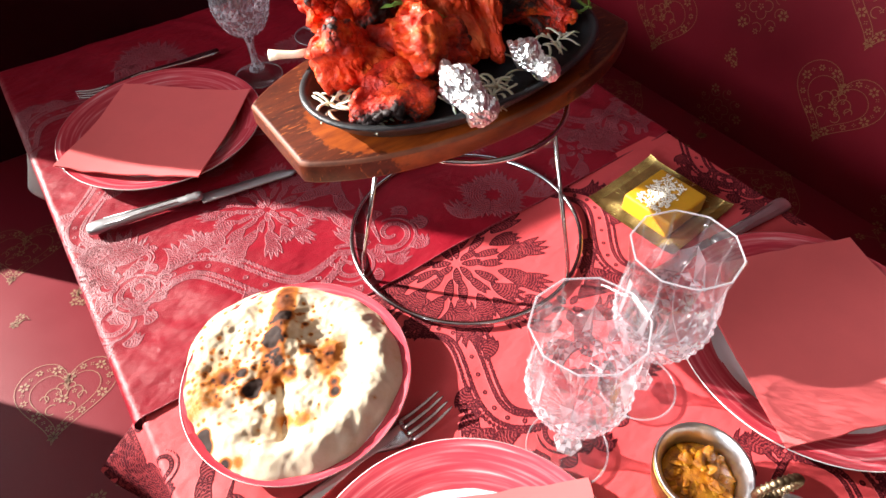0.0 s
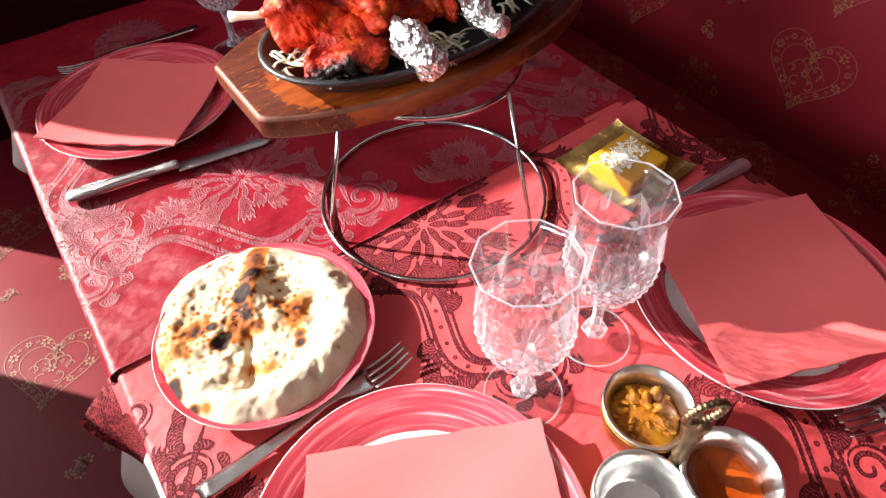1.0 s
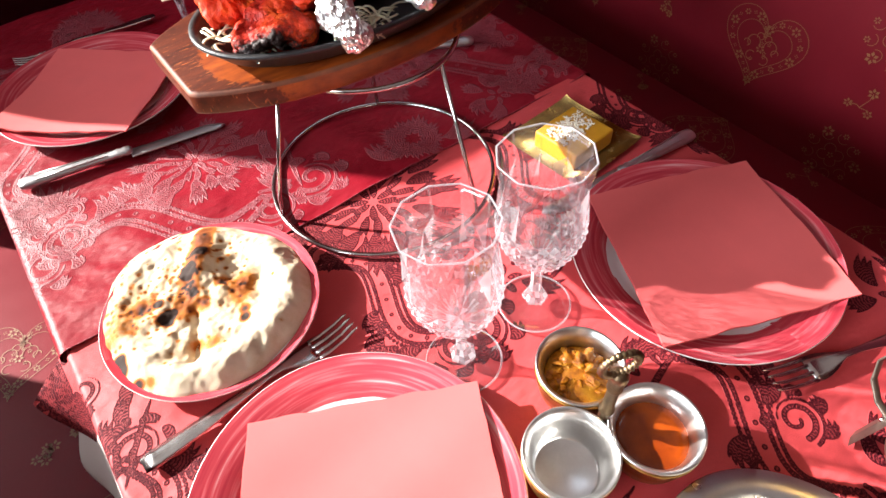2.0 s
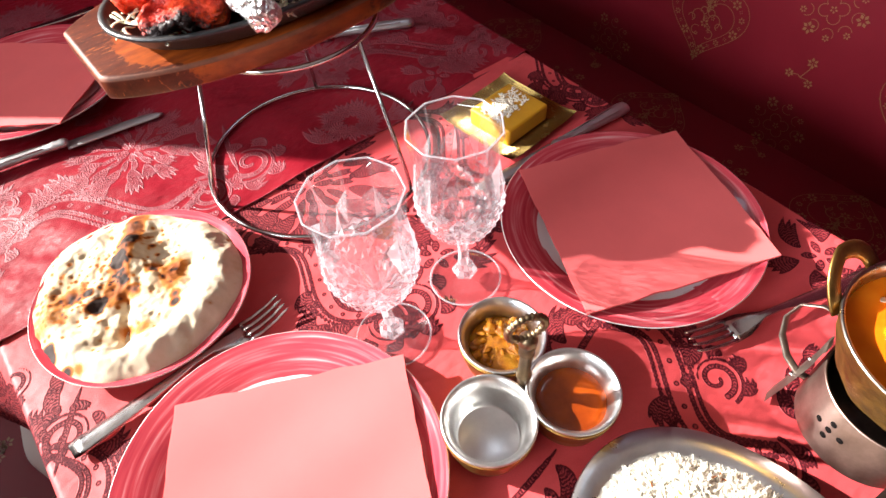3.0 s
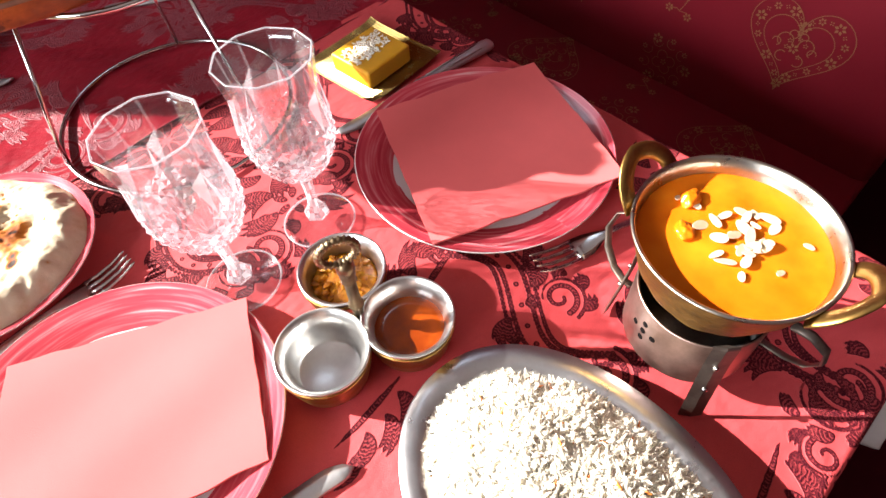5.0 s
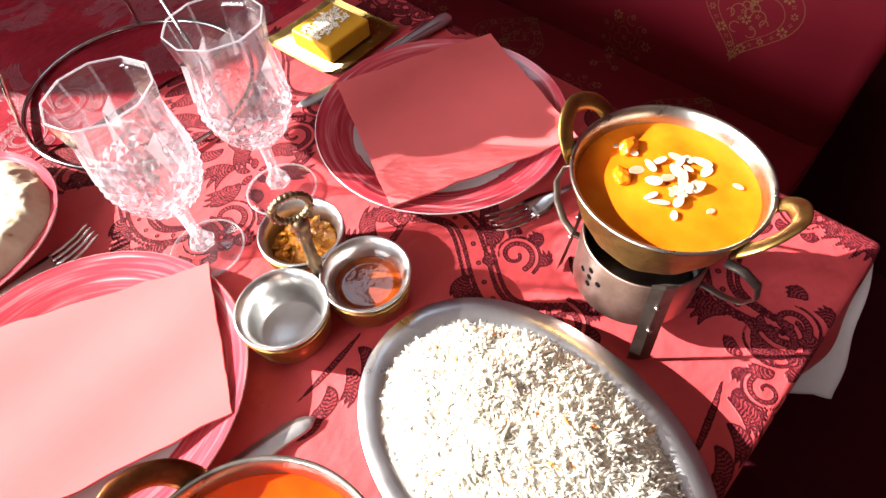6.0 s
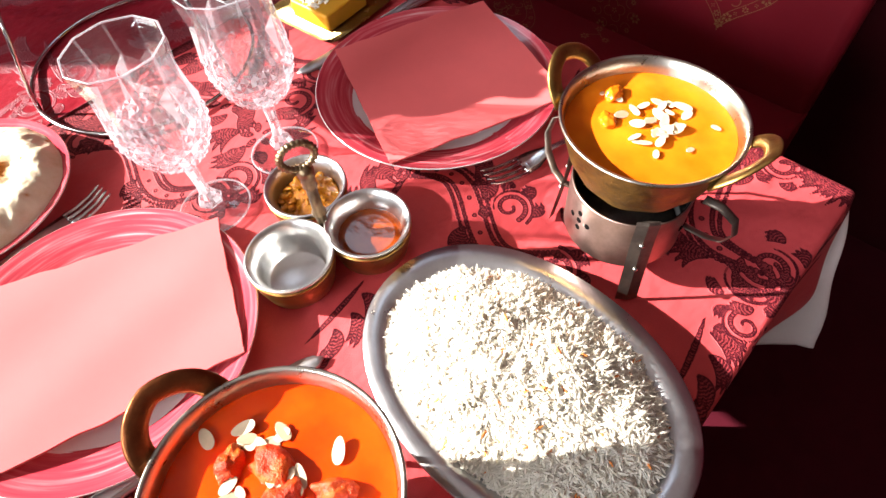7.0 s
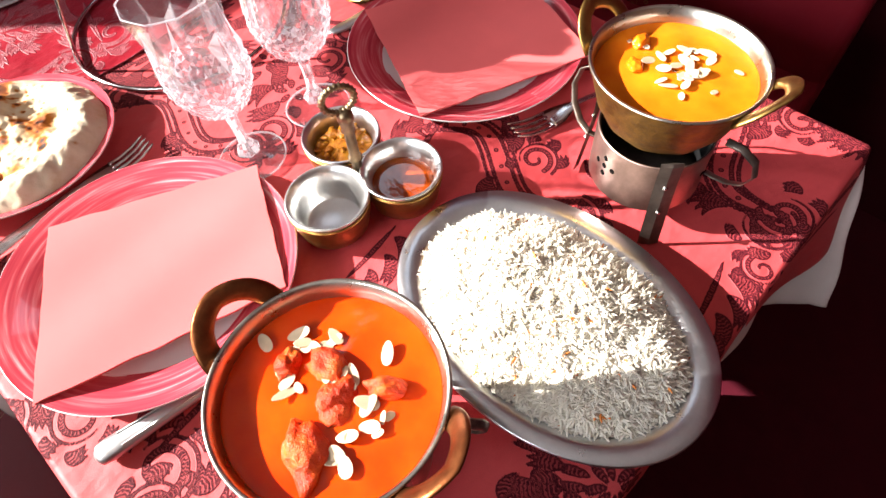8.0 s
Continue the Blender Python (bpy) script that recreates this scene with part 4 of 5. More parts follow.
def knife(m, label, blade=0.115, handle=0.125):
    k = thing("knife", m, label, "knife", "knives")
    n = 18
    bm = bmesh.new()
    rows = []
    for i in range(n + 1):
        t = i / n
        x = handle + blade * t
        w = 0.0092 * (1 - 0.12 * t) * (1 if t < 0.8 else math.sqrt(max(0.0, 1 - ((t - 0.8) / 0.2) ** 2)) * 0.97 + 0.03)
        off = -0.0012 - 0.003 * max(0, t - 0.8) / 0.2
        rows.append([bm.verts.new(p) for p in ((x, off + w, 0.0018), (x, off + w * 0.3, 0.0034), (x, off - w * 0.8, 0.0036), (x, off - w, 0.0022), (x, off - w * 0.4, 0.001))])
    for a, b in zip(rows, rows[1:]):
        for j in range(5):
            bm.faces.new((a[j], a[(j + 1) % 5], b[(j + 1) % 5], b[j]))
    bm.faces.new(rows[0])
    bm.faces.new(rows[-1])
    part("blade", finish(bm), M_KNIFE, k)
    xs = [0, 0.003, 0.01, 0.022, 0.05, 0.085, 0.108, 0.112, 0.116, 0.12, 0.125, 0.128]
    rs = [0.004, 0.0082, 0.0096, 0.0092, 0.0078, 0.0068, 0.0066, 0.0078, 0.0066, 0.0078, 0.0068, 0.004]
    part("handle", tube([(x * handle / 0.125, 0, 0.0068) for x in xs], rs, 14, flat=0.62), M_KNIFE, k)
    for s in (-0.3, 0.3):
        part("groove", tube([(0.02, s * 0.018, 0.0118), (0.06, s * 0.014, 0.0112), (0.1, s * 0.012, 0.0106)], 0.0007, 6), M_STEELDULL, k)
    return k


def lay(p, q, z, tilt=0):
    """A pose whose x axis runs from p to q on the cloth."""
    return pose(p[0], p[1], z, 0, tilt, math.degrees(math.atan2(q[1] - p[1], q[0] - p[0])))


knife(lay((-0.322, 0.936), (-0.08, 0.896), Z0 + 0.0022), "steel table knife with a grooved handle on satin cloth")
knife(lay((0.343, 0.509), (0.119, 0.525), Z0), "steel table knife behind the shaded plate", 0.11, 0.115)
knife(lay((-0.316, 0.287), (-0.095, 0.25), Z0), "steel table knife partly under the copper handled pot", 0.108, 0.118)
knife(lay((0.27, 0.832), (0.06, 0.945), Z0 + 0.0022), "steel table knife behind the sizzler stand")
fork(lay((-0.322, 0.525), (-0.116, 0.535), Z0), "steel fork between the bread and the sunlit plate")
fork(lay((0.322, 0.195), (0.128, 0.262), Z0), "steel fork beside the food warmer")
fork(lay((-0.06, 1.212), (-0.26, 1.207), Z0 + 0.0022), "steel fork in shadow beyond the far plate")


def faceted(rows, apex, sides=52):
    """Rings of (radius, height) with chequered points pushed out by apex[j]; every facet stands apart."""
    verts, faces = [], []
    at = lambda j, i: j * sides + i % sides
    for j, (r, z, edges) in enumerate(rows):
        for i in range(sides):
            a = 2 * math.pi * i / sides
            rr = r
            if edges:
                s = 2 * math.pi / edges[0]
                rr *= 1 - edges[1] * (1 - math.cos(s / 2) / math.cos((a % s) - s / 2))
            rr += apex[j] * (1 if (i + j) % 2 == 0 else -0.4)
            verts.append((rr * math.cos(a), rr * math.sin(a), z))
    for j in range(len(rows) - 1):
        for i in range(sides):
            p, q, u, v = at(j, i), at(j, i + 1), at(j + 1, i + 1), at(j + 1, i)
            if not (apex[j] or apex[j + 1]):
                faces.append((p, q, u, v))
            elif (i + j) % 2 == 0:
                faces += [(p, q, v), (q, u, v)]
            else:
                faces += [(p, q, u), (p, u, v)]
    bm = bmesh.new()
    vs = [bm.verts.new(p) for p in verts]
    for f in faces:
        bm.faces.new([vs[k] for k in f])
    return bm


def goblet(m, label):
    """A cut crystal goblet: ten flat panels at the lip, long pointed flutes below them, and rows of diamonds on the belly."""
    g = thing("wine_glass", m, label, "wine glass", "cut crystal goblets")

    def radius(z):
        t = (z - 0.082) / (0.182 - 0.082)
        return 0.93 * (0.03 + 0.0112 * min(1, t / 0.26) ** 0.6 - 0.0048 * max(0, min(1, (t - 0.25) / 0.4)) + 0.0056 * max(0, (t - 0.62) / 0.38) ** 1.5)

    rows = [(0.009, 0.0675, None), (0.0205, 0.0715, None), (0.0262, 0.0772, None)] + [(radius(z), z, None) for z in (0.0825, 0.088, 0.0935, 0.099, 0.104, 0.109, 0.114, 0.119)]
    bump = [0, 0.0005, 0.0008] + [0.001] * 7 + [0.0006]
    belly = faceted(rows, bump)
    bmesh.ops.split_edges(belly, edges=belly.edges[:])
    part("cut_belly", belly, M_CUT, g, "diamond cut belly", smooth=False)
    # flutes: ridged wedges that run out to points, then ten flat panels with bevelled corners up to the lip
    flutes = bmesh.new()

    def spot(a, r, z):
        return flutes.verts.new((r * math.cos(a), r * math.sin(a), z))

    def panel(a):
        return math.cos(math.pi / 10) / math.cos((a % (math.pi / 5)) - math.pi / 10)
    w = math.pi / 20
    tops = [0.148 if k % 2 else 0.156 for k in range(20)]
    for k in range(20):
        a = 2 * w * k
        foot_z, tip_z, next_z = 0.1185, tops[k], tops[(k + 1) % 20]
        r0, rt, rn = radius(foot_z), radius(tip_z) * panel(a), radius(next_z) * panel(a + 2 * w)
        for side in (-1, 1):
            tri = [spot(a + side * w, r0 - 0.0004, foot_z), spot(a, r0 + 0.0014, foot_z + 0.004), spot(a, rt, tip_z)]
            flutes.faces.new(tri if side < 0 else tri[::-1])
        flutes.faces.new([spot(a + w, r0 - 0.0004, foot_z), spot(a + 2 * w, rn, next_z), spot(a, rt, tip_z)])
        # low wedge that points down between the diamonds
        flutes.faces.new([spot(a - w, r0 - 0.0004, foot_z), spot(a, r0 - 0.0002, foot_z - 0.001), spot(a, r0 + 0.0014, foot_z + 0.004)])
        flutes.faces.new([spot(a, r0 - 0.0002, foot_z - 0.001), spot(a + w, r0 - 0.0004, foot_z), spot(a, r0 + 0.0014, foot_z + 0.004)])
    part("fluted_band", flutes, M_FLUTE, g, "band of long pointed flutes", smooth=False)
    for k in range(10):
        flutes = bmesh.new()
        a0, a1, e, z0, z1 = 4 * w * k, 4 * w * (k + 1), 0.028, 0.152, 0.182
        # Flat panel and its corner bevel; the bevel's white stands for a bright line.
        flutes.faces.new([spot(a0 + e, radius(z0), z0), spot(a1 - e, radius(z0), z0), spot(a1 - e, radius(z1), z1), spot(a0 + e, radius(z1), z1)])
        flutes.faces.new([spot(a, radius(z) * 1.004, z) for a, z in ((a0 - e, z0), (a0 + e, z0), (a0 + e, z1), (a0 - e, z1))])
        pane = part("panel", flutes, M_GLASS, g, smooth=False)
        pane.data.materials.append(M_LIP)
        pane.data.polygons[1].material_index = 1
    inner = [(0.0, 0.0845), (0.015, 0.0858), (0.0245, 0.0915)] + [(radius(z) - 0.0034, z) for z in (0.1, 0.11, 0.12, 0.13, 0.145, 0.16, 0.172)] + [(radius(0.182) - 0.0022, 0.182), (radius(0.182) * 0.985, 0.1824)]

    def panelled(a, i, r, z):
        q = (a % (math.pi / 5)) - math.pi / 10
        return r * (1 - min(1, max(0, (z - 0.13) / 0.03)) * 0.9 * (1 - math.cos(math.pi / 10) / math.cos(q)))
    inside = lathe(inner, 80, panelled)
    bmesh.ops.reverse_faces(inside, faces=inside.faces[:])
    part("inner_wall", inside, M_GLASS, g)
    # Thin ring whose white colour imitates the highlight along the lip.
    rim_r = radius(0.182) - 0.001
    ring = [(panelled(a, 0, rim_r, 0.182) * math.cos(a), panelled(a, 0, rim_r, 0.182) * math.sin(a), 0.1822) for a in (2 * math.pi * k / 80 for k in range(80))]
    part("rim", tube(ring, 0.0007, 8, True), M_LIP, g, "ten sided rim, its bright edge painted as white glints")
    stem = [(0.0, 0.069), (0.0105, 0.0685), (0.0072, 0.064), (0.0056, 0.056), (0.0048, 0.046), (0.0047, 0.034), (0.0054, 0.025), (0.0082, 0.019), (0.0112, 0.0145), (0.0114, 0.0115), (0.0074, 0.009), (0.0, 0.0085)]
    stem_bm = lathe(stem, 12, lambda a, i, r, z: r * (1 + 0.07 * math.cos(6 * a)))
    bmesh.ops.split_edges(stem_bm, edges=stem_bm.edges[:])
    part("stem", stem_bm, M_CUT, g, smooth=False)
    foot = [(0.0, 0.0092), (0.006, 0.009), (0.012, 0.0066), (0.022, 0.004), (0.0335, 0.0022), (0.0342, 0.0012), (0.0335, 0.0), (0.0, 0.0006)]
    part("foot", lathe(foot, 72), M_GLASS, g)
    # Ring added for the bright outline that light draws round the foot.
    part("foot_rim", tube([(0.0338 * math.cos(a), 0.0338 * math.sin(a), 0.0014) for a in (2 * math.pi * k / 64 for k in range(64))], 0.0009, 8, True), M_LIP, g)
    return g


goblet(pose(-0.0575, 0.4425, Z0, -2.6, -2.2, 0), "empty cut crystal goblet beside the sunlit plate")
goblet(pose(0.0335, 0.4485, Z0, -2.6, 0.8, 15), "empty cut crystal goblet in front of the yellow sweet")
goblet(pose(-0.036, 1.118, Z0 + 0.002, 0, 0, 5), "empty cut crystal goblet at the far setting")
goblet(pose(0.085, 1.17, Z0 + 0.002, 0, 0, 25), "empty cut crystal goblet behind the sizzling meat")

# bread on its plate
dinner_plate(pose(-0.2125, 0.6285, Z0, 0, 0, 0), 0.1015, "small red glazed plate under the flatbread", "side plates")


def flatbread():
    """A puffed round with a thick front rim, one long blister and scorched spots; the baking is kept in the mesh."""
    spots = [(0.001, 0.0345, 0.0075, 0.7), (0.022, 0.0445, 0.006, 0.42), (0.014, 0.047, 0.005, 0.3), (-0.036, -0.001, 0.0065, 0.8), (-0.031, 0.003, 0.005, 0.6), (-0.086, -0.0155, 0.006, 0.8),
             (-0.088, -0.025, 0.006, 0.75), (0.022, -0.0455, 0.005, 0.5), (0.026, -0.036, 0.005, 0.45), (0.04, -0.0025, 0.012, 0.26), (0.03, -0.018, 0.012, 0.22), (0.021, 0.006, 0.006, 0.45),
             (-0.036, 0.0195, 0.005, 0.5), (-0.05, 0.025, 0.007, 0.32), (-0.081, -0.048, 0.005, 0.5), (-0.07, -0.054, 0.006, 0.3), (-0.001, -0.005, 0.006, 0.42), (-0.004, 0.01, 0.005, 0.4),
             (-0.012, -0.052, 0.008, 0.28), (-0.024, -0.04, 0.006, 0.25), (-0.06, 0.03, 0.022, 0.14), (-0.078, 0.01, 0.018, 0.16), (0.03, 0.068, 0.012, 0.12)]
    nr, na = 90, 300
    verts, bake = [], []
    P = random.Random(9)
    flecks = [(P.gauss(-0.02, 0.045), P.gauss(0.03, 0.035), P.uniform(0.001, 0.0022), P.uniform(0.14, 0.34)) for _ in range(260)]
    for side in (1, -1):
        for i in range(nr + 1):
            s = i / nr
            for k in range(na):
                a = 2 * math.pi * k / na
                R = 0.0985 * (1 + 0.03 * math.sin(2 * a - 2.2) + 0.028 * math.sin(3 * a + 2.4) + 0.012 * math.sin(7 * a) + 0.006 * math.sin(17 * a + 1))
                x, y = R * s * math.cos(a), R * s * math.sin(a)
                v = Vector((x, y, 0))
                edge = math.sqrt(max(0.0, 1 - s ** 5))
                if side < 0:
                    verts.append((x, y, -0.001 * edge))
                    bake.append(0.1)
                    continue
                puff = 0.005 * noise.noise(v * 30) + 0.0032 * noise.noise(v * 75 + Vector((3, 1, 2))) + 0.0012 * noise.noise(v * 190)
                front = 0.5 + 0.5 * math.cos(a - 5.0)
                rim = math.exp(-((s - 0.8) / (0.07 + 0.1 * front)) ** 2) * (0.003 + 0.0105 * front ** 1.3)
                u = (x * 0.49 + y * 0.87), (x * 0.87 - y * 0.49)
                along = max(0.0, min(1.0, ((x + 0.02) * 0.056 + y * 0.075) / 0.00876))
                off = math.hypot(x + 0.02 - 0.056 * along, y - 0.075 * along)
                blister = 0.011 * math.exp(-((u[0] - 0.045) / 0.036) ** 2 - ((u[1] + 0.006) / 0.014) ** 2)
                t2 = max(0.0, min(1.0, ((x + 0.01) * -0.022 + (y + 0.005) * -0.05) / 0.00298))
                blister -= 0.0055 * math.exp(-(math.hypot(x + 0.01 + 0.022 * t2, y + 0.005 + 0.05 * t2) / 0.005) ** 2)
                pit = -0.008 * math.exp(-((x + 0.03) ** 2 + (y + 0.05) ** 2) / 0.00022)
                verts.append((x, y, (0.0085 + puff + rim + blister + pit) * edge))
                h = 0.05 + 0.16 * max(0, noise.noise(v * 36 + Vector((8, 2, 0)))) + 0.1 * max(0, noise.noise(v * 90))
                h += 0.4 * math.exp(-(off / 0.011) ** 6)
                for sx, sy, r, w in spots + flecks:
                    q = ((x - sx) ** 2 + (y - sy) ** 2) / (r * r)
                    if q < 6:
                        h += 1.6 * w * math.exp(-q * q * 0.7 if w > 0.45 else -q)
                bake.append(max(0.0, h - 0.14 * rim / 0.01))
    faces = []
    for f in range(2):
        o = f * (nr + 1) * na
        for i in range(nr):
            for k in range(na):
                j = (k + 1) % na
                q = (o + i * na + k, o + i * na + j, o + (i + 1) * na + j, o + (i + 1) * na + k)
                faces.append(q if f else q[::-1])
    me = bpy.data.meshes.new("flatbread")
    me.from_pydata(verts, [], faces)
    me.attributes.new("bake", "FLOAT", "POINT").data.foreach_set("value", bake)
    me.polygons.foreach_set("use_smooth", [True] * len(faces))
    me.materials.append(M_NAN)
    return new("flatbread", me)


bread = tagged(flatbread(), "puffed oven flatbread with scorched brown blisters", "bread")
bread.matrix_world = pose(-0.217, 0.6345, Z0 + 0.0165)


# sizzler on its wire stand
SX, SY = 0.023, 0.693
stand = thing("wire_stand", pose(SX, SY, Z0), "round chrome wire stand holding up the sizzler", "serving stand")
BR = 0.0026
part("bottom_ring", tube([(0.1266 * math.cos(a), 0.1266 * math.sin(a), BR + 0.001) for a in (2 * math.pi * k / 72 for k in range(72))], BR, 10, True), M_WIRE, stand)
UR, UZ = 0.088, 0.176
part("top_ring", tube([(UR * math.cos(a), UR * math.sin(a), UZ) for a in (2 * math.pi * k / 72 for k in range(72))], BR, 10, True), M_WIRE, stand)
for ang in (176, 289, 60):
    c, s = math.cos(radians(ang)), math.sin(radians(ang))
    part("leg", tube([(0.1266 * c, 0.1266 * s, BR), (0.1235 * c, 0.1235 * s, 0.03), (0.088 * c, 0.088 * s, UZ)], 0.0022, 8), M_WIRE, stand)

BZ = Z0 + UZ + BR
board_out = []
for k in range(96):
    a = 2 * math.pi * k / 96
    x = 0.205 * math.cos(a)
    y = 0.097 * math.copysign(abs(math.sin(a)) ** 1.1, math.sin(a))
    board_out.append((max(-0.176, min(0.176, x)), y))
clean = [p for i, p in enumerate(board_out) if math.hypot(p[0] - board_out[i - 1][0], p[1] - board_out[i - 1][1]) > 1e-4]
board = thing("wooden_board", pose(SX + 0.004, SY + 0.028, BZ, 0, 0, 0), "worn orange brown wooden sizzler board with a scorched rim", "serving board")
plank = part("plank", slab(clean, 0, 0.022, 0.004, 3), M_BOARD, board, smooth=True)
plank.data.materials.append(M_BOARDEDGE)
for f in plank.data.polygons:
    if 0.25 < f.normal.z < 0.95 and f.area < 0.0005:
        f.material_index = 1
PZ = BZ + 0.0222


def oval(a, b, n=96, power=2.0):
    out = []
    for k in range(n):
        t = 2 * math.pi * k / n
        c, s = math.cos(t), math.sin(t)
        out.append((a * math.copysign(abs(c) ** (2 / power), c), b * math.copysign(abs(s) ** (2 / power), s)))
    return out


def oval_dish(levels, n=96):
    """Stacks ovals of (half length, half width, z) into a shell; the first and last close it."""
    bm = bmesh.new()
    rings = [[bm.verts.new((x, y, z)) for x, y in oval(a, b, n, 2.1)] for a, b, z in levels]
    for p, q in zip(rings, rings[1:]):
        for k in range(n):
            bm.faces.new((p[k], p[(k + 1) % n], q[(k + 1) % n], q[k]))
    bm.faces.new(rings[0])
    bm.faces.new(rings[-1])
    return finish(bm)


pan = thing("sizzler_pan", pose(SX - 0.008, SY + 0.006, PZ), "black cast iron oval sizzler pan", "pan")
part("pan_body", oval_dish([(0.115, 0.06, 0), (0.125, 0.069, 0.006), (0.138, 0.08, 0.02), (0.141, 0.0825, 0.022), (0.1405, 0.082, 0.0245), (0.136, 0.078, 0.0245),
                            (0.133, 0.0755, 0.021), (0.12, 0.064, 0.008), (0.11, 0.055, 0.0065)]), M_IRON, pan)


def leg_piece(m, size, seed, label, shank=0.32, material=None, burnt=0.0):
    """A roasted joint: a thick lump that narrows to a shank, with torn folds and scorched ridges kept in the mesh."""
    bm = lump((1, 1, 1), seed, 0.3, 2.4, 6)
    for v in bm.verts:
        t = v.co.x
        k = 1.0 - shank * max(0, t) + 0.1 * math.sin(5 * t + seed)
        v.co = Vector((v.co.x * size[0], v.co.y * size[1] * k, v.co.z * size[2] * k))
    bm.normal_update()
    off = Vector((seed * 2.1, seed, 3))
    scorch = []
    for v in bm.verts:
        p = v.co
        w = p + 0.006 * Vector((noise.noise(p * 50 + off), noise.noise(p * 50 + off * 2), noise.noise(p * 50 - off)))
        fold = max(0.0, 1 - abs(noise.noise(Vector((w.x * 0.6, w.y, w.z)) * 38 + off)) * 4)
        fibre = noise.noise(Vector((p.x * 40, p.y * 170, p.z * 170)) + off)
        crust = abs(noise.noise(p * 130 + off))
        v.co = p + v.normal * (0.0046 * fold - 0.0013 * crust + 0.0004 * fibre + 0.0004 * noise.noise(p * 500 + off))
        scorch.append(burnt + 0.62 * max(0, noise.noise(p * 20 + off * 1.7)) + 0.22 * fold * max(0, noise.noise(p * 26 - off) + 0.5) + 0.25 * max(0.0, abs(p.x) / size[0] - 0.75))
    ob = tagged(part("roast_chicken", finish(bm), material or M_CHICKEN), label, "chicken", "tandoori chicken")
    ob.data.attributes.new("scorch", "FLOAT", "POINT").data.foreach_set("value", scorch)
    ob.matrix_world = m
    return ob


PX, PY, MZ = SX - 0.008, SY + 0.008, PZ + 0.012
leg_piece(pose(PX - 0.092, PY + 0.012, MZ + 0.03, 25, 62, 25), (0.038, 0.023, 0.022), 1.0, "charred orange red roasted chicken leg on end")
leg_piece(pose(PX - 0.07, PY - 0.028, MZ + 0.011, 10, 5, 12), (0.04, 0.022, 0.018), 2.3, "charred orange red roasted chicken piece at the rim")
leg_piece(pose(PX - 0.036, PY - 0.004, MZ + 0.03, -15, 15, -20), (0.037, 0.029, 0.03), 3.1, "scorched orange red roasted chicken thigh")
leg_piece(pose(PX - 0.05, PY + 0.045, MZ + 0.044, 30, -20, 30), (0.034, 0.026, 0.028), 4.4, "orange red roasted chicken piece on the heap")
leg_piece(pose(PX + 0.0, PY + 0.018, MZ + 0.038, 0, 28, -80), (0.05, 0.0185, 0.024), 5.2, "split red roasted drumstick half with a foil tip", 0.45, M_MEAT, -0.15)
leg_piece(pose(PX + 0.029, PY + 0.018, MZ + 0.036, 0, 28, -98), (0.05, 0.0185, 0.025), 8.8, "split orange roasted drumstick half beside its foil tip", 0.45, M_MEAT, -0.15)
leg_piece(pose(PX + 0.072, PY + 0.03, MZ + 0.028, 20, 16, -62), (0.05, 0.027, 0.025), 6.6, "dark red roasted drumstick with a foil tip", 0.5, None, 0.0)
leg_piece(pose(PX + 0.02, PY + 0.06, MZ + 0.042, 10, 0, 12), (0.052, 0.027, 0.024), 7.9, "roasted chicken leg lying across the heap", 0.32, M_MEAT)
leg_piece(pose(PX + 0.1, PY + 0.035, MZ + 0.026, 0, 0, 140), (0.034, 0.025, 0.024), 9.3, "dark red roasted chicken piece at the end", 0.32, None, -0.03)
leg_piece(pose(PX + 0.066, PY + 0.05, MZ + 0.05, 0, 10, -20), (0.05, 0.028, 0.025), 13.7, "red roasted chicken leg on top of the heap")
leg_piece(pose(PX + 0.1, PY + 0.006, MZ + 0.018, 0, 12, -100), (0.03, 0.022, 0.02), 15.1, "dark red roasted chicken piece beside the foil", 0.32, None, 0.0)
# Next three are added to raise the heap's shade over the right napkin.
leg_piece(pose(PX - 0.035, PY + 0.06, MZ + 0.078, 15, 10, 70), (0.042, 0.028, 0.026), 17.3, "red roasted chicken thigh at the top of the heap")
leg_piece(pose(PX + 0.03, PY + 0.055, MZ + 0.083, -10, 5, 20), (0.046, 0.028, 0.026), 18.9, "scorched red roasted chicken leg at the top of the heap")
leg_piece(pose(PX - 0.085, PY + 0.055, MZ + 0.06, 20, 30, 50), (0.036, 0.024, 0.022), 21.7, "dark red roasted chicken piece leaning on the heap")
leg_piece(pose(PX + 0.0, PY + 0.03, MZ + 0.002, 0, 0, 10), (0.085, 0.034, 0.018), 11.3, "roasted chicken piece at the bottom of the pan", 0.32, None, 0.1)


def foil_cap(m, size, seed, label):
    """Foil pressed round a bone: a neck, a rounded end and hard creases."""
    bm = bmesh.new()
    bmesh.ops.create_icosphere(bm, subdivisions=5, radius=1)
    off = Vector((seed, 2, 5))
    for v in bm.verts:
        t = v.co.x
        k = 0.86 + 0.16 * t - 0.12 * math.sin(5 * t) + 0.12 * noise.noise(v.co * 1.5 + off)
        v.co = Vector((t * size[0], v.co.y * size[1] * k, v.co.z * size[2] * k))
    bm.normal_update()
    for v in bm.verts:
        p = v.co
        v.co = p + v.normal * (0.004 * noise.noise(p * 70 + off) - 0.0042 * abs(noise.noise(p * 110 + off)) - 0.0028 * abs(noise.noise(p * 300 + off)) + 0.0016)
    ob = tagged(part("foil_wrap", finish(bm), M_FOIL, smooth=False), label, "foil", "foil wraps")
    ob.matrix_world = m
    return ob


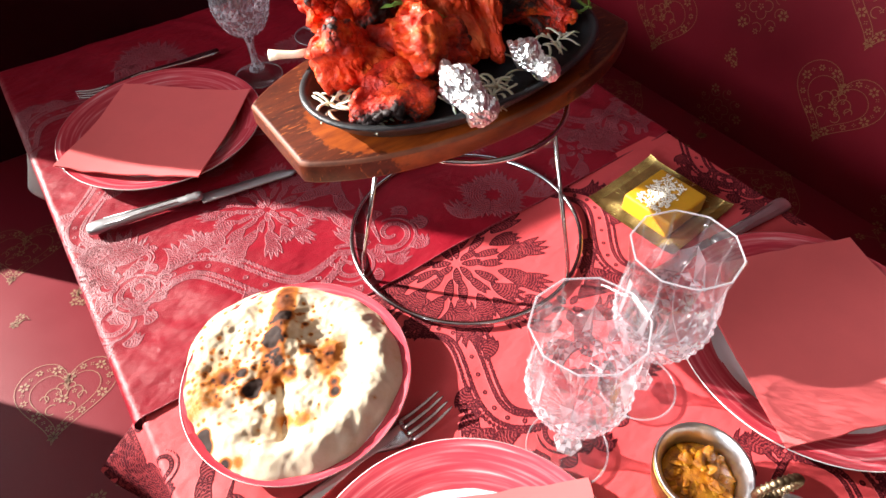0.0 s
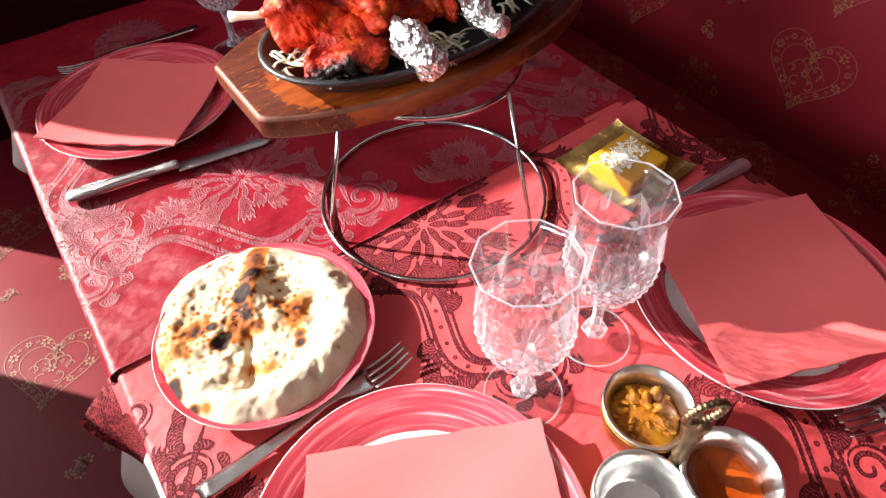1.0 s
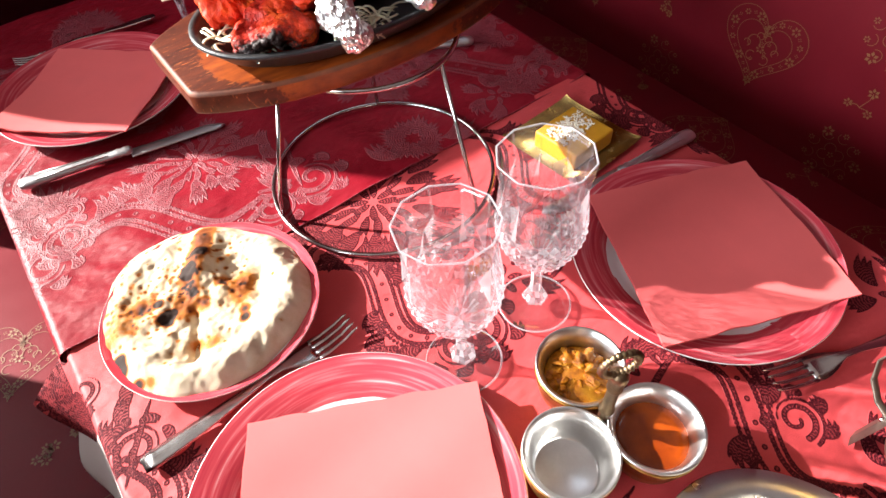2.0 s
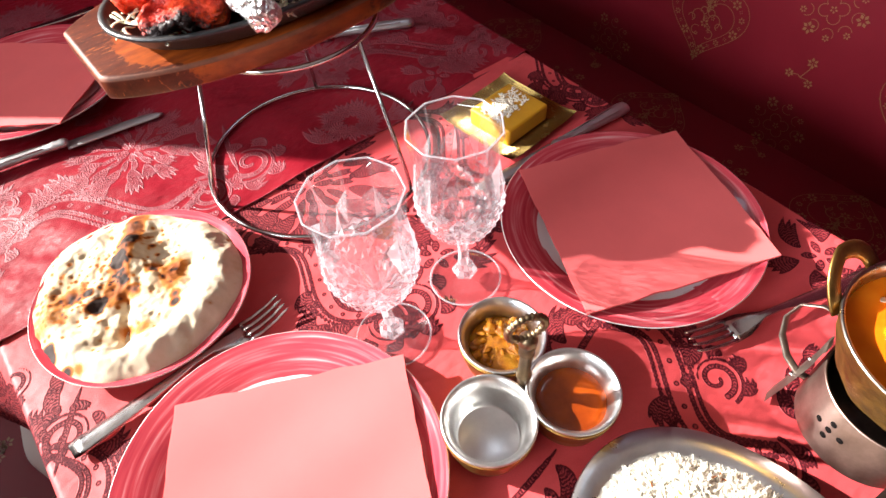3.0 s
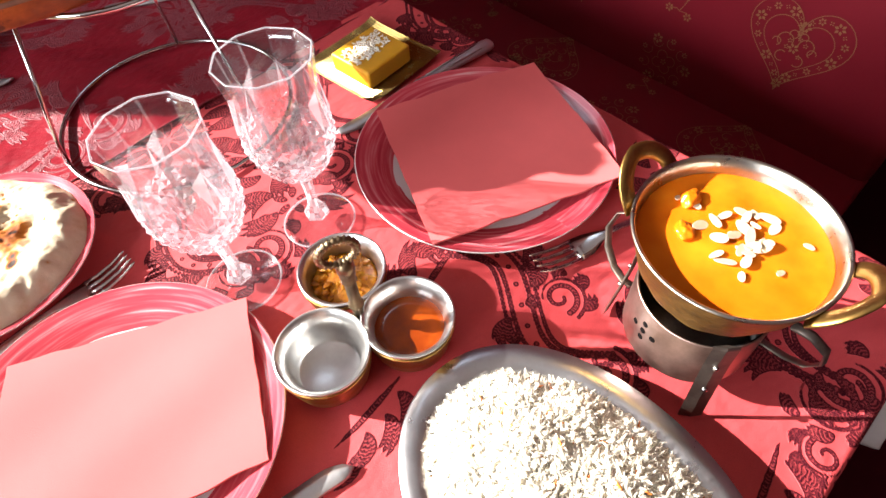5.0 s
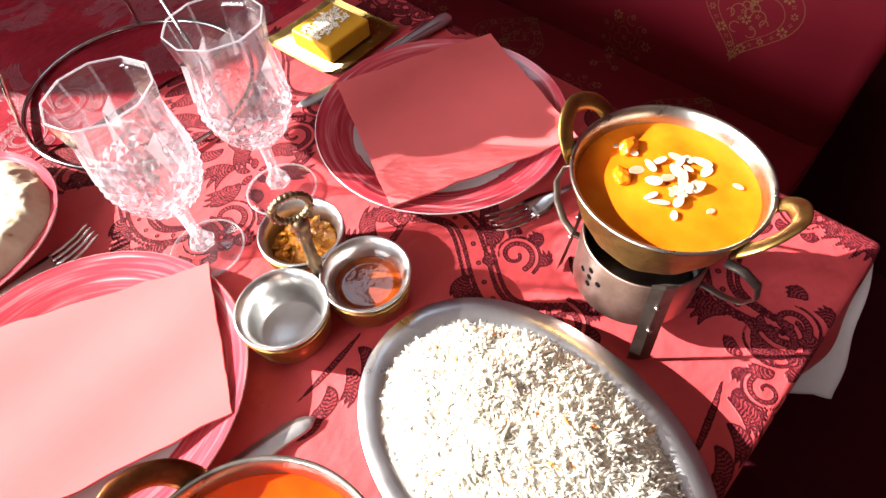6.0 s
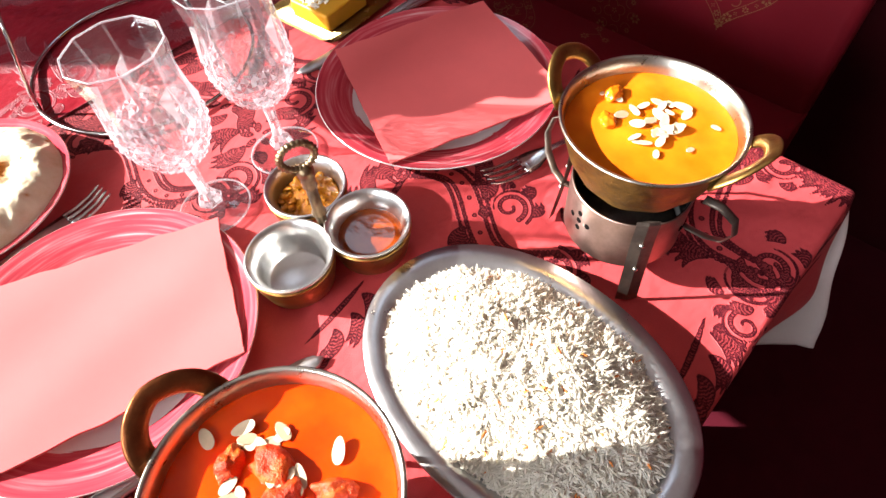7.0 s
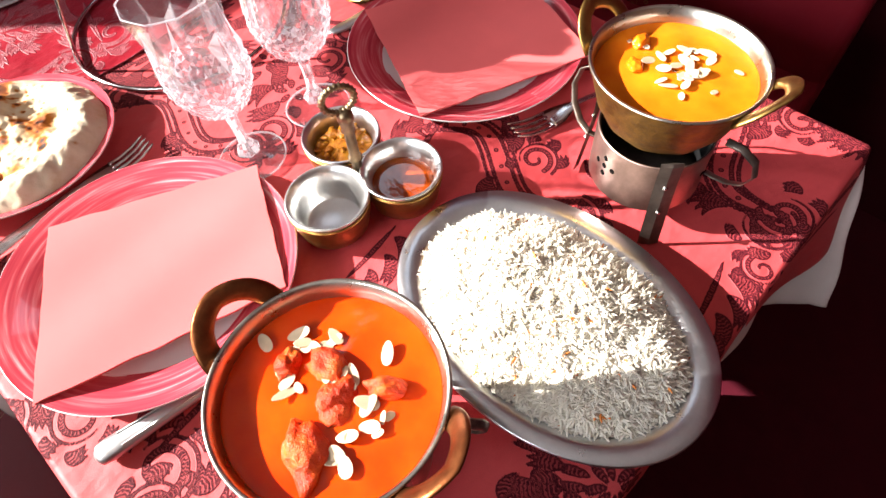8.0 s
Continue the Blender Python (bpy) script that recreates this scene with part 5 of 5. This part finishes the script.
foil_cap(pose(-0.026, 0.632, TOP + 0.237, 0, 26, -88), (0.031, 0.0165, 0.0155), 1.3, "crumpled silver foil round a drumstick end in sun")
foil_cap(pose(0.044, 0.64, TOP + 0.236, 0, 14, -78), (0.025, 0.0125, 0.012), 2.9, "crumpled silver foil round a drumstick end in shade")
bone = tagged(part("leg_bone", tube([(0, 0, 0), (0.008, 0, 0.0006), (0.02, 0, 0.001), (0.034, 0.001, 0.003)], [0.0046, 0.0036, 0.003, 0.0038], 12), M_BONE), "bare white bone end of a chicken leg", "bone")
bone.matrix_world = pose(-0.122, 0.77, TOP + 0.236, 0, 4, -32)


def shreds(name, spots, seed, material, label, n_each=9, length=0.03, width=0.0016):
    """Thin curled shreds heaped round the spots (x, y, z, spread)."""
    rnd = random.Random(seed)
    bits = []
    for x, y, z, spread in spots:
        for _ in range(n_each):
            px, py = x + rnd.uniform(-spread, spread), y + rnd.uniform(-spread, spread) * 0.5
            a, b = rnd.uniform(0, 6.28), rnd.uniform(-2.2, 2.2)
            pts = []
            zz = z + rnd.uniform(0, 0.25 * length)
            for k in range(7):
                t = k / 6
                pts.append((px, py, zz + 0.2 * length * math.sin(3.1 * t) * rnd.uniform(0.5, 1)))
                px += math.cos(a + b * t) * length / 6
                py += math.sin(a + b * t) * length / 6
            bits.append(tube(pts, [width * 0.5] + [width] * 5 + [width * 0.4], 5, flat=0.45))
    return tagged(part(name, join(*bits), material), label, "vegetable", kind="stuff")


shreds("shredded_cabbage", [(PX - 0.118, PY - 0.006, PZ + 0.017, 0.006), (PX - 0.03, PY - 0.052, PZ + 0.0135, 0.016), (PX - 0.012, PY - 0.05, PZ + 0.016, 0.016), (PX + 0.045, PY - 0.045, PZ + 0.013, 0.014),
                            (PX + 0.08, PY - 0.03, PZ + 0.015, 0.012), (PX + 0.112, PY + 0.004, PZ + 0.0165, 0.008), (PX - 0.105, PY - 0.03, PZ + 0.014, 0.005), (PX - 0.005, PY - 0.06, PZ + 0.014, 0.012)], 5, M_CABBAGE,
       "pale shredded cabbage round the chicken", 13, 0.021, 0.0014)


def herb_leaves(spots, seed):
    rnd = random.Random(seed)
    bm = bmesh.new()
    for x, y, z, n in spots:
        for _ in range(n):
            c = Vector((x + rnd.uniform(-0.012, 0.012), y + rnd.uniform(-0.008, 0.008), z + rnd.uniform(-0.002, 0.003)))
            e = Euler((rnd.uniform(-0.6, 0.6), rnd.uniform(-0.6, 0.6), rnd.uniform(0, 6.28))).to_matrix()
            l, w = rnd.uniform(0.004, 0.009), rnd.uniform(0.0012, 0.0028)
            ring = [(-l, 0, 0), (-l * 0.3, w, 0.0006), (l * 0.2, w * 0.5, 0), (l * 0.6, w * 1.1, 0.0008), (l, 0, 0), (l * 0.5, -w, 0.0006), (-l * 0.2, -w * 0.6, 0)]
            low = [bm.verts.new(c + e @ Vector(p)) for p in ring]
            high = [bm.verts.new(c + e @ (Vector(p) + Vector((0, 0, 0.0004)))) for p in ring]
            bm.faces.new(low)
            bm.faces.new(high)
            for k in range(len(ring)):
                j = (k + 1) % len(ring)
                bm.faces.new((low[k], low[j], high[j], high[k]))
    bmesh.ops.recalc_face_normals(bm, faces=bm.faces)
    return tagged(part("coriander_leaves", bm, M_HERB), "chopped green coriander over the chicken", "herb", kind="stuff")


herb_leaves([(0.0, 0.71, PZ + 0.078, 14), (-0.03, 0.72, PZ + 0.07, 8), (-0.015, 0.695, PZ + 0.06, 8), (0.03, 0.735, PZ + 0.078, 8), (0.14, 0.69, PZ + 0.026, 5)], 8)

# yellow sweet on a gold card
tray = thing("gold_card", pose(0.228, 0.594, Z0, 0, 0, 4.5), "ribbed gold foil card under the yellow sweet", "serving card")
n = 34
bm = bmesh.new()
half = 0.058
cols = []
for i in range(n * 2 + 1):
    x = -half + 2 * half * i / (2 * n)
    z = 0.0012 + (0.0018 if i % 2 else 0)
    zz = z + 0.004 * (abs(x) / half) ** 6
    cols.append([bm.verts.new((x, y, zz + 0.004 * (abs(y) / half) ** 6)) for y in np.linspace(-half, half, 12)])
for a, b in zip(cols, cols[1:]):
    for p, q, r, s in zip(a, b, b[1:], a[1:]):
        bm.faces.new((p, q, r, s))
card = part("card", bm, M_GOLD, tray, smooth=False)
so = card.modifiers.new("thickness", "SOLIDIFY")
so.thickness = 0.0008
cake = tagged(part("sweet_square", box(-0.034, 0.034, -0.031, 0.031, 0, 0.023, 0.003, 3), M_CAKE), "yellow fudge square dusted with coconut", "sweet")
cake.matrix_world = pose(0.222, 0.587, Z0 + 0.003, 0, 0, 4.5)
shreds("coconut_flakes", [(0.212, 0.597, Z0 + 0.0261, 0.019), (0.23, 0.6, Z0 + 0.0261, 0.018), (0.21, 0.582, Z0 + 0.0261, 0.017), (0.228, 0.587, Z0 + 0.0261, 0.02), (0.22, 0.592, Z0 + 0.0261, 0.028)], 21, M_COCONUT,
       "white coconut flakes on the yellow sweet", 75, 0.0042, 0.0008)

# three pot condiment caddy
caddy = thing("condiment_caddy", pose(-0.018, 0.32, Z0), "brass caddy with three steel cups and a ring handle", "condiment caddy")
CUPS = [(-0.041, -0.006), (0.0235, -0.031), (0.0165, 0.041)]
for k, (cx, cy) in enumerate(CUPS):
    cup = part("cup", move(lathe([(0, 0.0105), (0.0235, 0.0107), (0.0252, 0.012), (0.0272, 0.022), (0.0284, 0.032), (0.031, 0.0395), (0.0343, 0.0438), (0.0354, 0.0446), (0.0364, 0.0442), (0.0367, 0.043), (0.0355, 0.0415),
                                  (0.0328, 0.033), (0.0322, 0.022), (0.029, 0.009), (0.021, 0.003), (0, 0.003)], 64), pose(cx, cy, 0)), M_CUP, caddy)
    part("outer_cup", move(lathe([(0.0335, 0.0385), (0.036, 0.0395), (0.0368, 0.0375), (0.0355, 0.0355), (0.0348, 0.026), (0.031, 0.009), (0.024, 0.0015), (0, 0.001)], 64), pose(cx, cy, 0)), M_BRASS, caddy, "aged brass outer cup")
part("pole", lathe([(0, 0.0), (0.007, 0.001), (0.0065, 0.012), (0.0048, 0.018), (0.0046, 0.05), (0.006, 0.053), (0.0062, 0.056), (0.0047, 0.059), (0.0045, 0.085), (0.006, 0.088), (0.005, 0.091),
                    (0.006, 0.094), (0.0052, 0.097), (0.0068, 0.1), (0.007, 0.106), (0.004, 0.11), (0, 0.111)], 24), M_BRONZE, caddy)
ring_pts, ring_rad = [], []
for k in range(72):
    a = 2 * math.pi * k / 72
    ring_pts.append((-0.002 + 0.0135 * math.cos(a) * 0.93, 0.001 - 0.0135 * math.cos(a) * 0.36, 0.1215 + 0.0125 * math.sin(a)))
    ring_rad.append(0.0023 if k % 3 else 0.0033)
part("ring_handle", tube(ring_pts, ring_rad, 10, True), M_BRONZE, caddy, "twisted bronze ring handle")

pickle_spot = (caddy.location.x + CUPS[2][0], caddy.location.y + CUPS[2][1])
rnd = random.Random(17)
relish = thing("mango_pickle", pose(*pickle_spot, Z0), "chunky orange brown mango pickle in a steel cup", "pickle")
part("paste", lathe([(0, 0.0345), (0.014, 0.0335), (0.0235, 0.029), (0.0275, 0.0265), (0.0272, 0.016), (0, 0.013)], 48), M_CHUTNEY, relish)
for k in range(46):
    a, r = rnd.uniform(0, 6.28), 0.0235 * math.sqrt(rnd.random())
    c = Vector((r * math.cos(a), r * math.sin(a), 0.03 + 0.008 * (1 - r / 0.026) + rnd.uniform(-0.003, 0.002)))
    e = rnd.uniform(0.0026, 0.0062)
    part("fruit_chunk", move(lump((e, e * rnd.uniform(0.5, 0.9), e * rnd.uniform(0.4, 0.7)), 40 + k, 0.35, 2.5, 3), Matrix.Translation(c) @ Euler((rnd.uniform(-0.6, 0.6), rnd.uniform(-0.6, 0.6), a)).to_matrix().to_4x4()), M_CHUTNEY, relish)
bm = lathe([(0, 0.0262), (0.02, 0.0263), (0.0278, 0.0268), (0.0284, 0.0262), (0.0265, 0.014), (0, 0.013)], 64)
sauce = tagged(part("red_sauce", bm, M_SAUCE), "glossy red brown sauce in a steel cup", "sauce")
sauce.matrix_world = pose(caddy.location.x + CUPS[1][0], caddy.location.y + CUPS[1][1], Z0)


# food warmers and pots
def burner(m, label):
    b = thing("food_warmer", m, label, "food warmer", "food warmers")
    R, H0, H1 = 0.0475, 0.03, 0.083
    wall = [(R, H0), (R, H1 - 0.001), (R - 0.0004, H1), (R - 0.0012, H1), (R - 0.0015, H1 - 0.001), (R - 0.0015, H0 + 0.001), (R, H0)]
    part("drum", lathe(wall, 96), M_BURNER, b)
    # Black liner added so the gap under the pot looks unlit.
    part("shade_lining", lathe([(R - 0.0017, H1 - 0.002), (R - 0.0027, H1 - 0.002), (R - 0.0027, H0 + 0.004), (R - 0.0017, H0 + 0.004), (R - 0.0017, H1 - 0.002)], 64), M_IRON, b, "black lining that puts in the shade of the gap below the pot")
    part("floor_plate", lathe([(0, H0 + 0.001), (R - 0.001, H0 + 0.001), (R - 0.001, H0 + 0.003), (0, H0 + 0.003)], 48), M_BURNERLEG, b)
    for g in (160, 280, 40):
        for da, dz in ((0, 0), (-11, -0.001), (11, 0.001), (0, 0.0085), (0, -0.0085)):
            a = radians(g + da)
            # Disc on the wall, no hole cut; its black paints the shade inside.
            disc = lathe([(0, 0.0006), (0.0023, 0.0006), (0.0025, 0.0001), (0, 0.0)], 14)
            part("air_hole", move(disc, Matrix.Translation((R * math.cos(a), R * math.sin(a), 0.06 + dz)) @ Matrix.Rotation(a, 4, "Z") @ Matrix.Rotation(math.pi / 2, 4, "Y")), M_HOLE, b, "black disc painted for the shade in a round air hole")
    for ang in (222, 100, 341):
        c, s = math.cos(radians(ang)), math.sin(radians(ang))

        def at(r, z):
            return (r * c, r * s, z)
        strap = tube([at(0.06, 0.0), at(0.0585, 0.012), at(0.0545, 0.045), at(0.052, 0.07), at(0.0515, 0.09), at(0.0505, 0.0925)], 0.0088, 4, flat=0.17, up=Vector((c, s, 0.01)))
        leg = part("leg", strap, M_BURNERLEG, b, "dark riveted iron strap leg", False)
        for z, r in ((0.04, 0.0568), (0.067, 0.0536)):
            part("rivet", move(lump((0.0022, 0.0022, 0.0022), z, 0.05, 1, 2), Matrix.Translation(at(r, z))), M_STEEL, leg)
    for ang in (88, 272):
        base = Matrix.Rotation(radians(ang), 4, "Z")
        pts = [Vector(p) for p in ((0.0465, 0.012, 0.048), (0.054, 0.012, 0.047), (0.066, 0.009, 0.051), (0.078, 0.004, 0.062), (0.0835, 0, 0.078), (0.08, -0.003, 0.094), (0.068, -0.005, 0.103), (0.055, -0.006, 0.104))]
        part("carrying_loop", tube([base @ p for p in pts], 0.0034, 6, flat=0.28, up=base @ Vector((0.3, 0.1, 1))), M_BURNERLEG, b, "bent strap carrying loop", True)
    return b


def karahi(m, label, axis, handle_mat):
    p = thing("curry_pot", m, label, "pot", "curry pots")
    prof_out = [(0, -0.014), (0.022, -0.013), (0.034, -0.008), (0.0445, 0.002), (0.0525, 0.016), (0.059, 0.034), (0.0632, 0.049), (0.0648, 0.052), (0.065, 0.0532)]
    part("bowl", lathe(prof_out, 96, lambda a, i, r, z: r + 0.0006 * math.sin(9 * a + 3 * i) * (z < 0.048)), M_HAMMERED, p, "hammered brass outside")
    part("lining", lathe([(0.065, 0.0532), (0.0648, 0.0542), (0.0638, 0.0546), (0.0622, 0.0536), (0.0605, 0.045), (0.0565, 0.033), (0.0495, 0.016), (0.0405, 0.004), (0, -0.008)], 96), M_TIN, p, "tinned grey inside and rim")
    for s in (0, 180):
        base = Matrix.Rotation(radians(axis + s), 4, "Z")
        pts, rad = [], []
        for k in range(23):
            t = math.pi * k / 22
            lift = math.sin(t) ** 0.8
            pts.append(base @ Vector((0.0625 - 0.0035 * abs(math.cos(t)) + 0.0165 * lift, 0.0235 * math.cos(t), 0.0455 + 0.021 * lift)))
            rad.append(0.0072 - 0.0012 * math.sin(t))
        part("handle", tube(pts, rad, 14, flat=0.34, up=base @ Vector((1, 0, -0.7))), handle_mat, p, "cast ring handle")
    return p


def curry(m, material, label, seed):
    bm = bmesh.new()
    n, seg = 26, 96
    rings = [[bm.verts.new((0, 0, 0))]]
    for i in range(1, n + 1):
        r = 0.0608 * i / n
        ring = []
        for k in range(seg):
            a = 2 * math.pi * k / seg
            v = Vector((r * math.cos(a), r * math.sin(a), 0))
            h = 0.0012 * noise.noise(v * 45 + Vector((seed, 0, 0))) + 0.003 * math.exp(-(r / 0.025) ** 2)
            ring.append(bm.verts.new((v.x, v.y, h * (1 - (i / n) ** 6))))
        rings.append(ring)
    rings.append([bm.verts.new((v.co.x * 0.9, v.co.y * 0.9, -0.012)) for v in rings[-1]])
    for k in range(seg):
        bm.faces.new((rings[0][0], rings[1][k], rings[1][(k + 1) % seg]))
    for a, b in zip(rings[1:], rings[2:]):
        for k in range(seg):
            bm.faces.new((a[k], b[k], b[(k + 1) % seg], a[(k + 1) % seg]))
    bm.faces.new(rings[-1])
    ob = tagged(part("curry", finish(bm), material), label, "curry")
    ob.matrix_world = m
    return ob


def almond_flakes(cx, cy, z, rows, seed):
    """Flaked almonds lying at odd tilts; rows of (dx, dy, turn) in mm and degrees."""
    rnd = random.Random(seed)
    for dx, dy, turn in rows:
        a, b = rnd.choice((rnd.uniform(0.0014, 0.0026), rnd.uniform(0.0048, 0.006), rnd.uniform(0.0055, 0.0072))), rnd.uniform(0.0024, 0.004)
        out = [(a * math.cos(t) * (1 + 0.15 * math.cos(t)), b * math.sin(t)) for t in (2 * math.pi * k / 18 for k in range(18))]
        ob = tagged(part("almond_flake", slab(out, -0.0003, 0.0003, 0.0001, 1), M_ALMOND, smooth=False), "toasted almond flake on the curry", "almond", "almond flakes")
        h = 0.0011 + 0.003 * math.exp(-((dx * dx + dy * dy) / 625)) + rnd.uniform(0, 0.0012)
        ob.matrix_world = pose(cx + dx / 1000, cy + dy / 1000, z + h, rnd.uniform(-16, 16), rnd.uniform(-16, 16), turn)


P1X, P1Y = 0.1525, 0.134
RIM = TOP + 0.15
burner(pose(P1X, P1Y, Z0, 0, 0, 0), "tarnished copper food warmer with strap legs under the yellow curry")
karahi(pose(P1X, P1Y, RIM - 0.0545), "small brass curry pot with a tinned lining on its warmer", 90, M_BRASS)
curry(pose(P1X, P1Y, RIM - 0.0125), M_KORMA, "creamy yellow curry filling the brass pot", 1.0)
rnd = random.Random(3)
almond_flakes(P1X, P1Y, RIM - 0.0125, [(rnd.gauss(3, 13), rnd.gauss(-2, 14), rnd.uniform(0, 180)) for _ in range(30)], 1)

P2X, P2Y = -0.182, 0.139
burner(pose(P2X, P2Y, Z0, 0, 0, 40), "tarnished copper food warmer with strap legs under the orange curry")
karahi(pose(P2X, P2Y, RIM - 0.0545), "small brass curry pot with a copper toned handle", 98, M_COPPER)
curry(pose(P2X, P2Y, RIM - 0.0125), M_MASALA, "bright orange red curry filling the brass pot", 5.0)
almond_flakes(P2X, P2Y, RIM - 0.0125, [(x + rnd.gauss(0, 7), y + rnd.gauss(0, 7), rnd.uniform(0, 180)) for x, y in
                                               ((18, 26), (19, 7), (-4, 23), (15, -14), (7, -31), (-7, -31), (-20, -32), (1, 38), (7, 28), (12, 18), (-10, 14), (20, -2)) for _ in range(3)], 2)
for k, (dx, dy, rz, sx, sy) in enumerate(((-0.029, -0.012, 62, 0.019, 0.0105), (0.0, -0.004, 20, 0.016, 0.01), (0.008, 0.012, 100, 0.014, 0.009), (-0.005, 0.03, 30, 0.01, 0.006), (0.022, -0.02, 130, 0.012, 0.006))):
    ob = tagged(part("chicken_chunk", lump((sx, sy, 0.0075), 20 + k, 0.25, 2.5, 4), M_TIKKA), "sauced chicken chunk half sunk in the orange curry", "chicken", "curry chunks")
    ob.matrix_world = pose(P2X + dx, P2Y + dy, RIM - 0.0115, 0, 0, rz)
for k, (dx, dy) in enumerate(((0.012, 0.038), (-0.014, 0.026))):
    ob = tagged(part("chicken_chunk", lump((0.008, 0.006, 0.005), 30 + k, 0.25, 2.5, 4), M_KORMA), "chicken chunk coated in yellow curry", "chicken", "curry chunks")
    ob.matrix_world = pose(P1X + dx, P1Y + dy, RIM - 0.011, 0, 0, 40 * k)

# rice on an oval steel dish
RX, RY = -0.0106, 0.1122
dish = thing("serving_dish", pose(RX, RY, Z0, 0, 0, 88), "oval stainless steel dish heaped with rice", "serving dish")
part("dish_body", oval_dish([(0.095, 0.058, 0.0), (0.105, 0.068, 0.004), (0.117, 0.08, 0.016), (0.134, 0.0955, 0.0215), (0.1355, 0.0968, 0.0205), (0.1362, 0.0974, 0.0218), (0.135, 0.0965, 0.0236),
                             (0.117, 0.0795, 0.019), (0.112, 0.074, 0.014), (0.103, 0.066, 0.0058), (0.094, 0.057, 0.002)]), M_DISH, dish)


def rice_height(x, y):
    q = (x / 0.112) ** 2 + (y / 0.076) ** 2
    return 0.014 + 0.026 * max(0.0, 1 - q) ** 0.7 + 0.006 * noise.noise(Vector((x * 30, y * 30, 4))) + 0.003 * noise.noise(Vector((x * 90, y * 90, 1)))


def rice_grains(count, seed):
    rs = np.random.RandomState(seed)
    verts, faces = [], []
    made = 0
    ring = [(0.0, 0.3), (0.2, 0.95), (0.8, 0.9), (1.0, 0.25)]
    while made < count:
        x, y = rs.uniform(-0.116, 0.116), rs.uniform(-0.08, 0.08)
        q = (x / 0.113) ** 2 + (y / 0.077) ** 2
        if q > 1:
            continue
        L, w = rs.uniform(0.0095, 0.0185), rs.uniform(0.00095, 0.0013)
        yaw, tilt = rs.uniform(0, 6.2832), rs.normal(0, 0.3)
        bend = rs.uniform(-0.7, 0.7)
        z = rice_height(x, y) + rs.uniform(0.0002, 0.0022)
        base = len(verts)
        for t, k in ring:
            a = yaw + bend * (t - 0.5)
            d = np.array([math.cos(a) * math.cos(tilt), math.sin(a) * math.cos(tilt), math.sin(tilt)])
            s = np.array([-math.sin(a), math.cos(a), 0])
            u = np.cross(d, s)
            c = np.array([x, y, z]) + d * L * (t - 0.5)
            for h in range(4):
                g = 2 * math.pi * h / 4
                verts.append(c + w * k * (math.cos(g) * s + math.sin(g) * u))
        for i in range(3):
            for h in range(4):
                j = (h + 1) % 4
                faces.append((base + i * 4 + h, base + i * 4 + j, base + i * 4 + 4 + j, base + i * 4 + 4 + h))
        faces.append(tuple(base + h for h in range(3, -1, -1)))
        faces.append(tuple(base + 12 + h for h in range(4)))
        made += 1
    me = bpy.data.meshes.new("rice")
    me.from_pydata([tuple(v) for v in verts], [], faces)
    for f in me.polygons:
        f.use_smooth = True
    return me


def rice_heap():
    bm = bmesh.new()
    n, seg = 24, 72
    rings = [[bm.verts.new((0, 0, rice_height(0, 0) + 0.002))]]
    for i in range(1, n + 1):
        rings.append([bm.verts.new((0.11 * i / n * math.cos(a), 0.074 * i / n * math.sin(a), rice_height(0.11 * i / n * math.cos(a), 0.074 * i / n * math.sin(a)) + 0.002)) for a in (2 * math.pi * k / seg for k in range(seg))])
    rings.append([bm.verts.new((v.co.x * 0.93, v.co.y * 0.9, 0.007)) for v in rings[-1]])
    for k in range(seg):
        bm.faces.new((rings[0][0], rings[1][k], rings[1][(k + 1) % seg]))
    for a, b in zip(rings[1:], rings[2:]):
        for k in range(seg):
            bm.faces.new((a[k], b[k], b[(k + 1) % seg], a[(k + 1) % seg]))
    bm.faces.new(rings[-1])
    return finish(bm)


rice = thing("rice", pose(RX, RY, Z0, 0, 0, 88), "steamed white long grain rice with saffron grains", "rice", kind="stuff")
part("heap", rice_heap(), M_RICE, rice)
for name, count, seed, mat_ in (("grains", 13500, 11, M_RICE), ("saffron_grains", 130, 12, M_SAFFRON)):
    me = rice_grains(count, seed)
    me.materials.append(mat_)
    ob = new(name, me)
    ob.parent = rice
    ob["kind"] = "stuff"
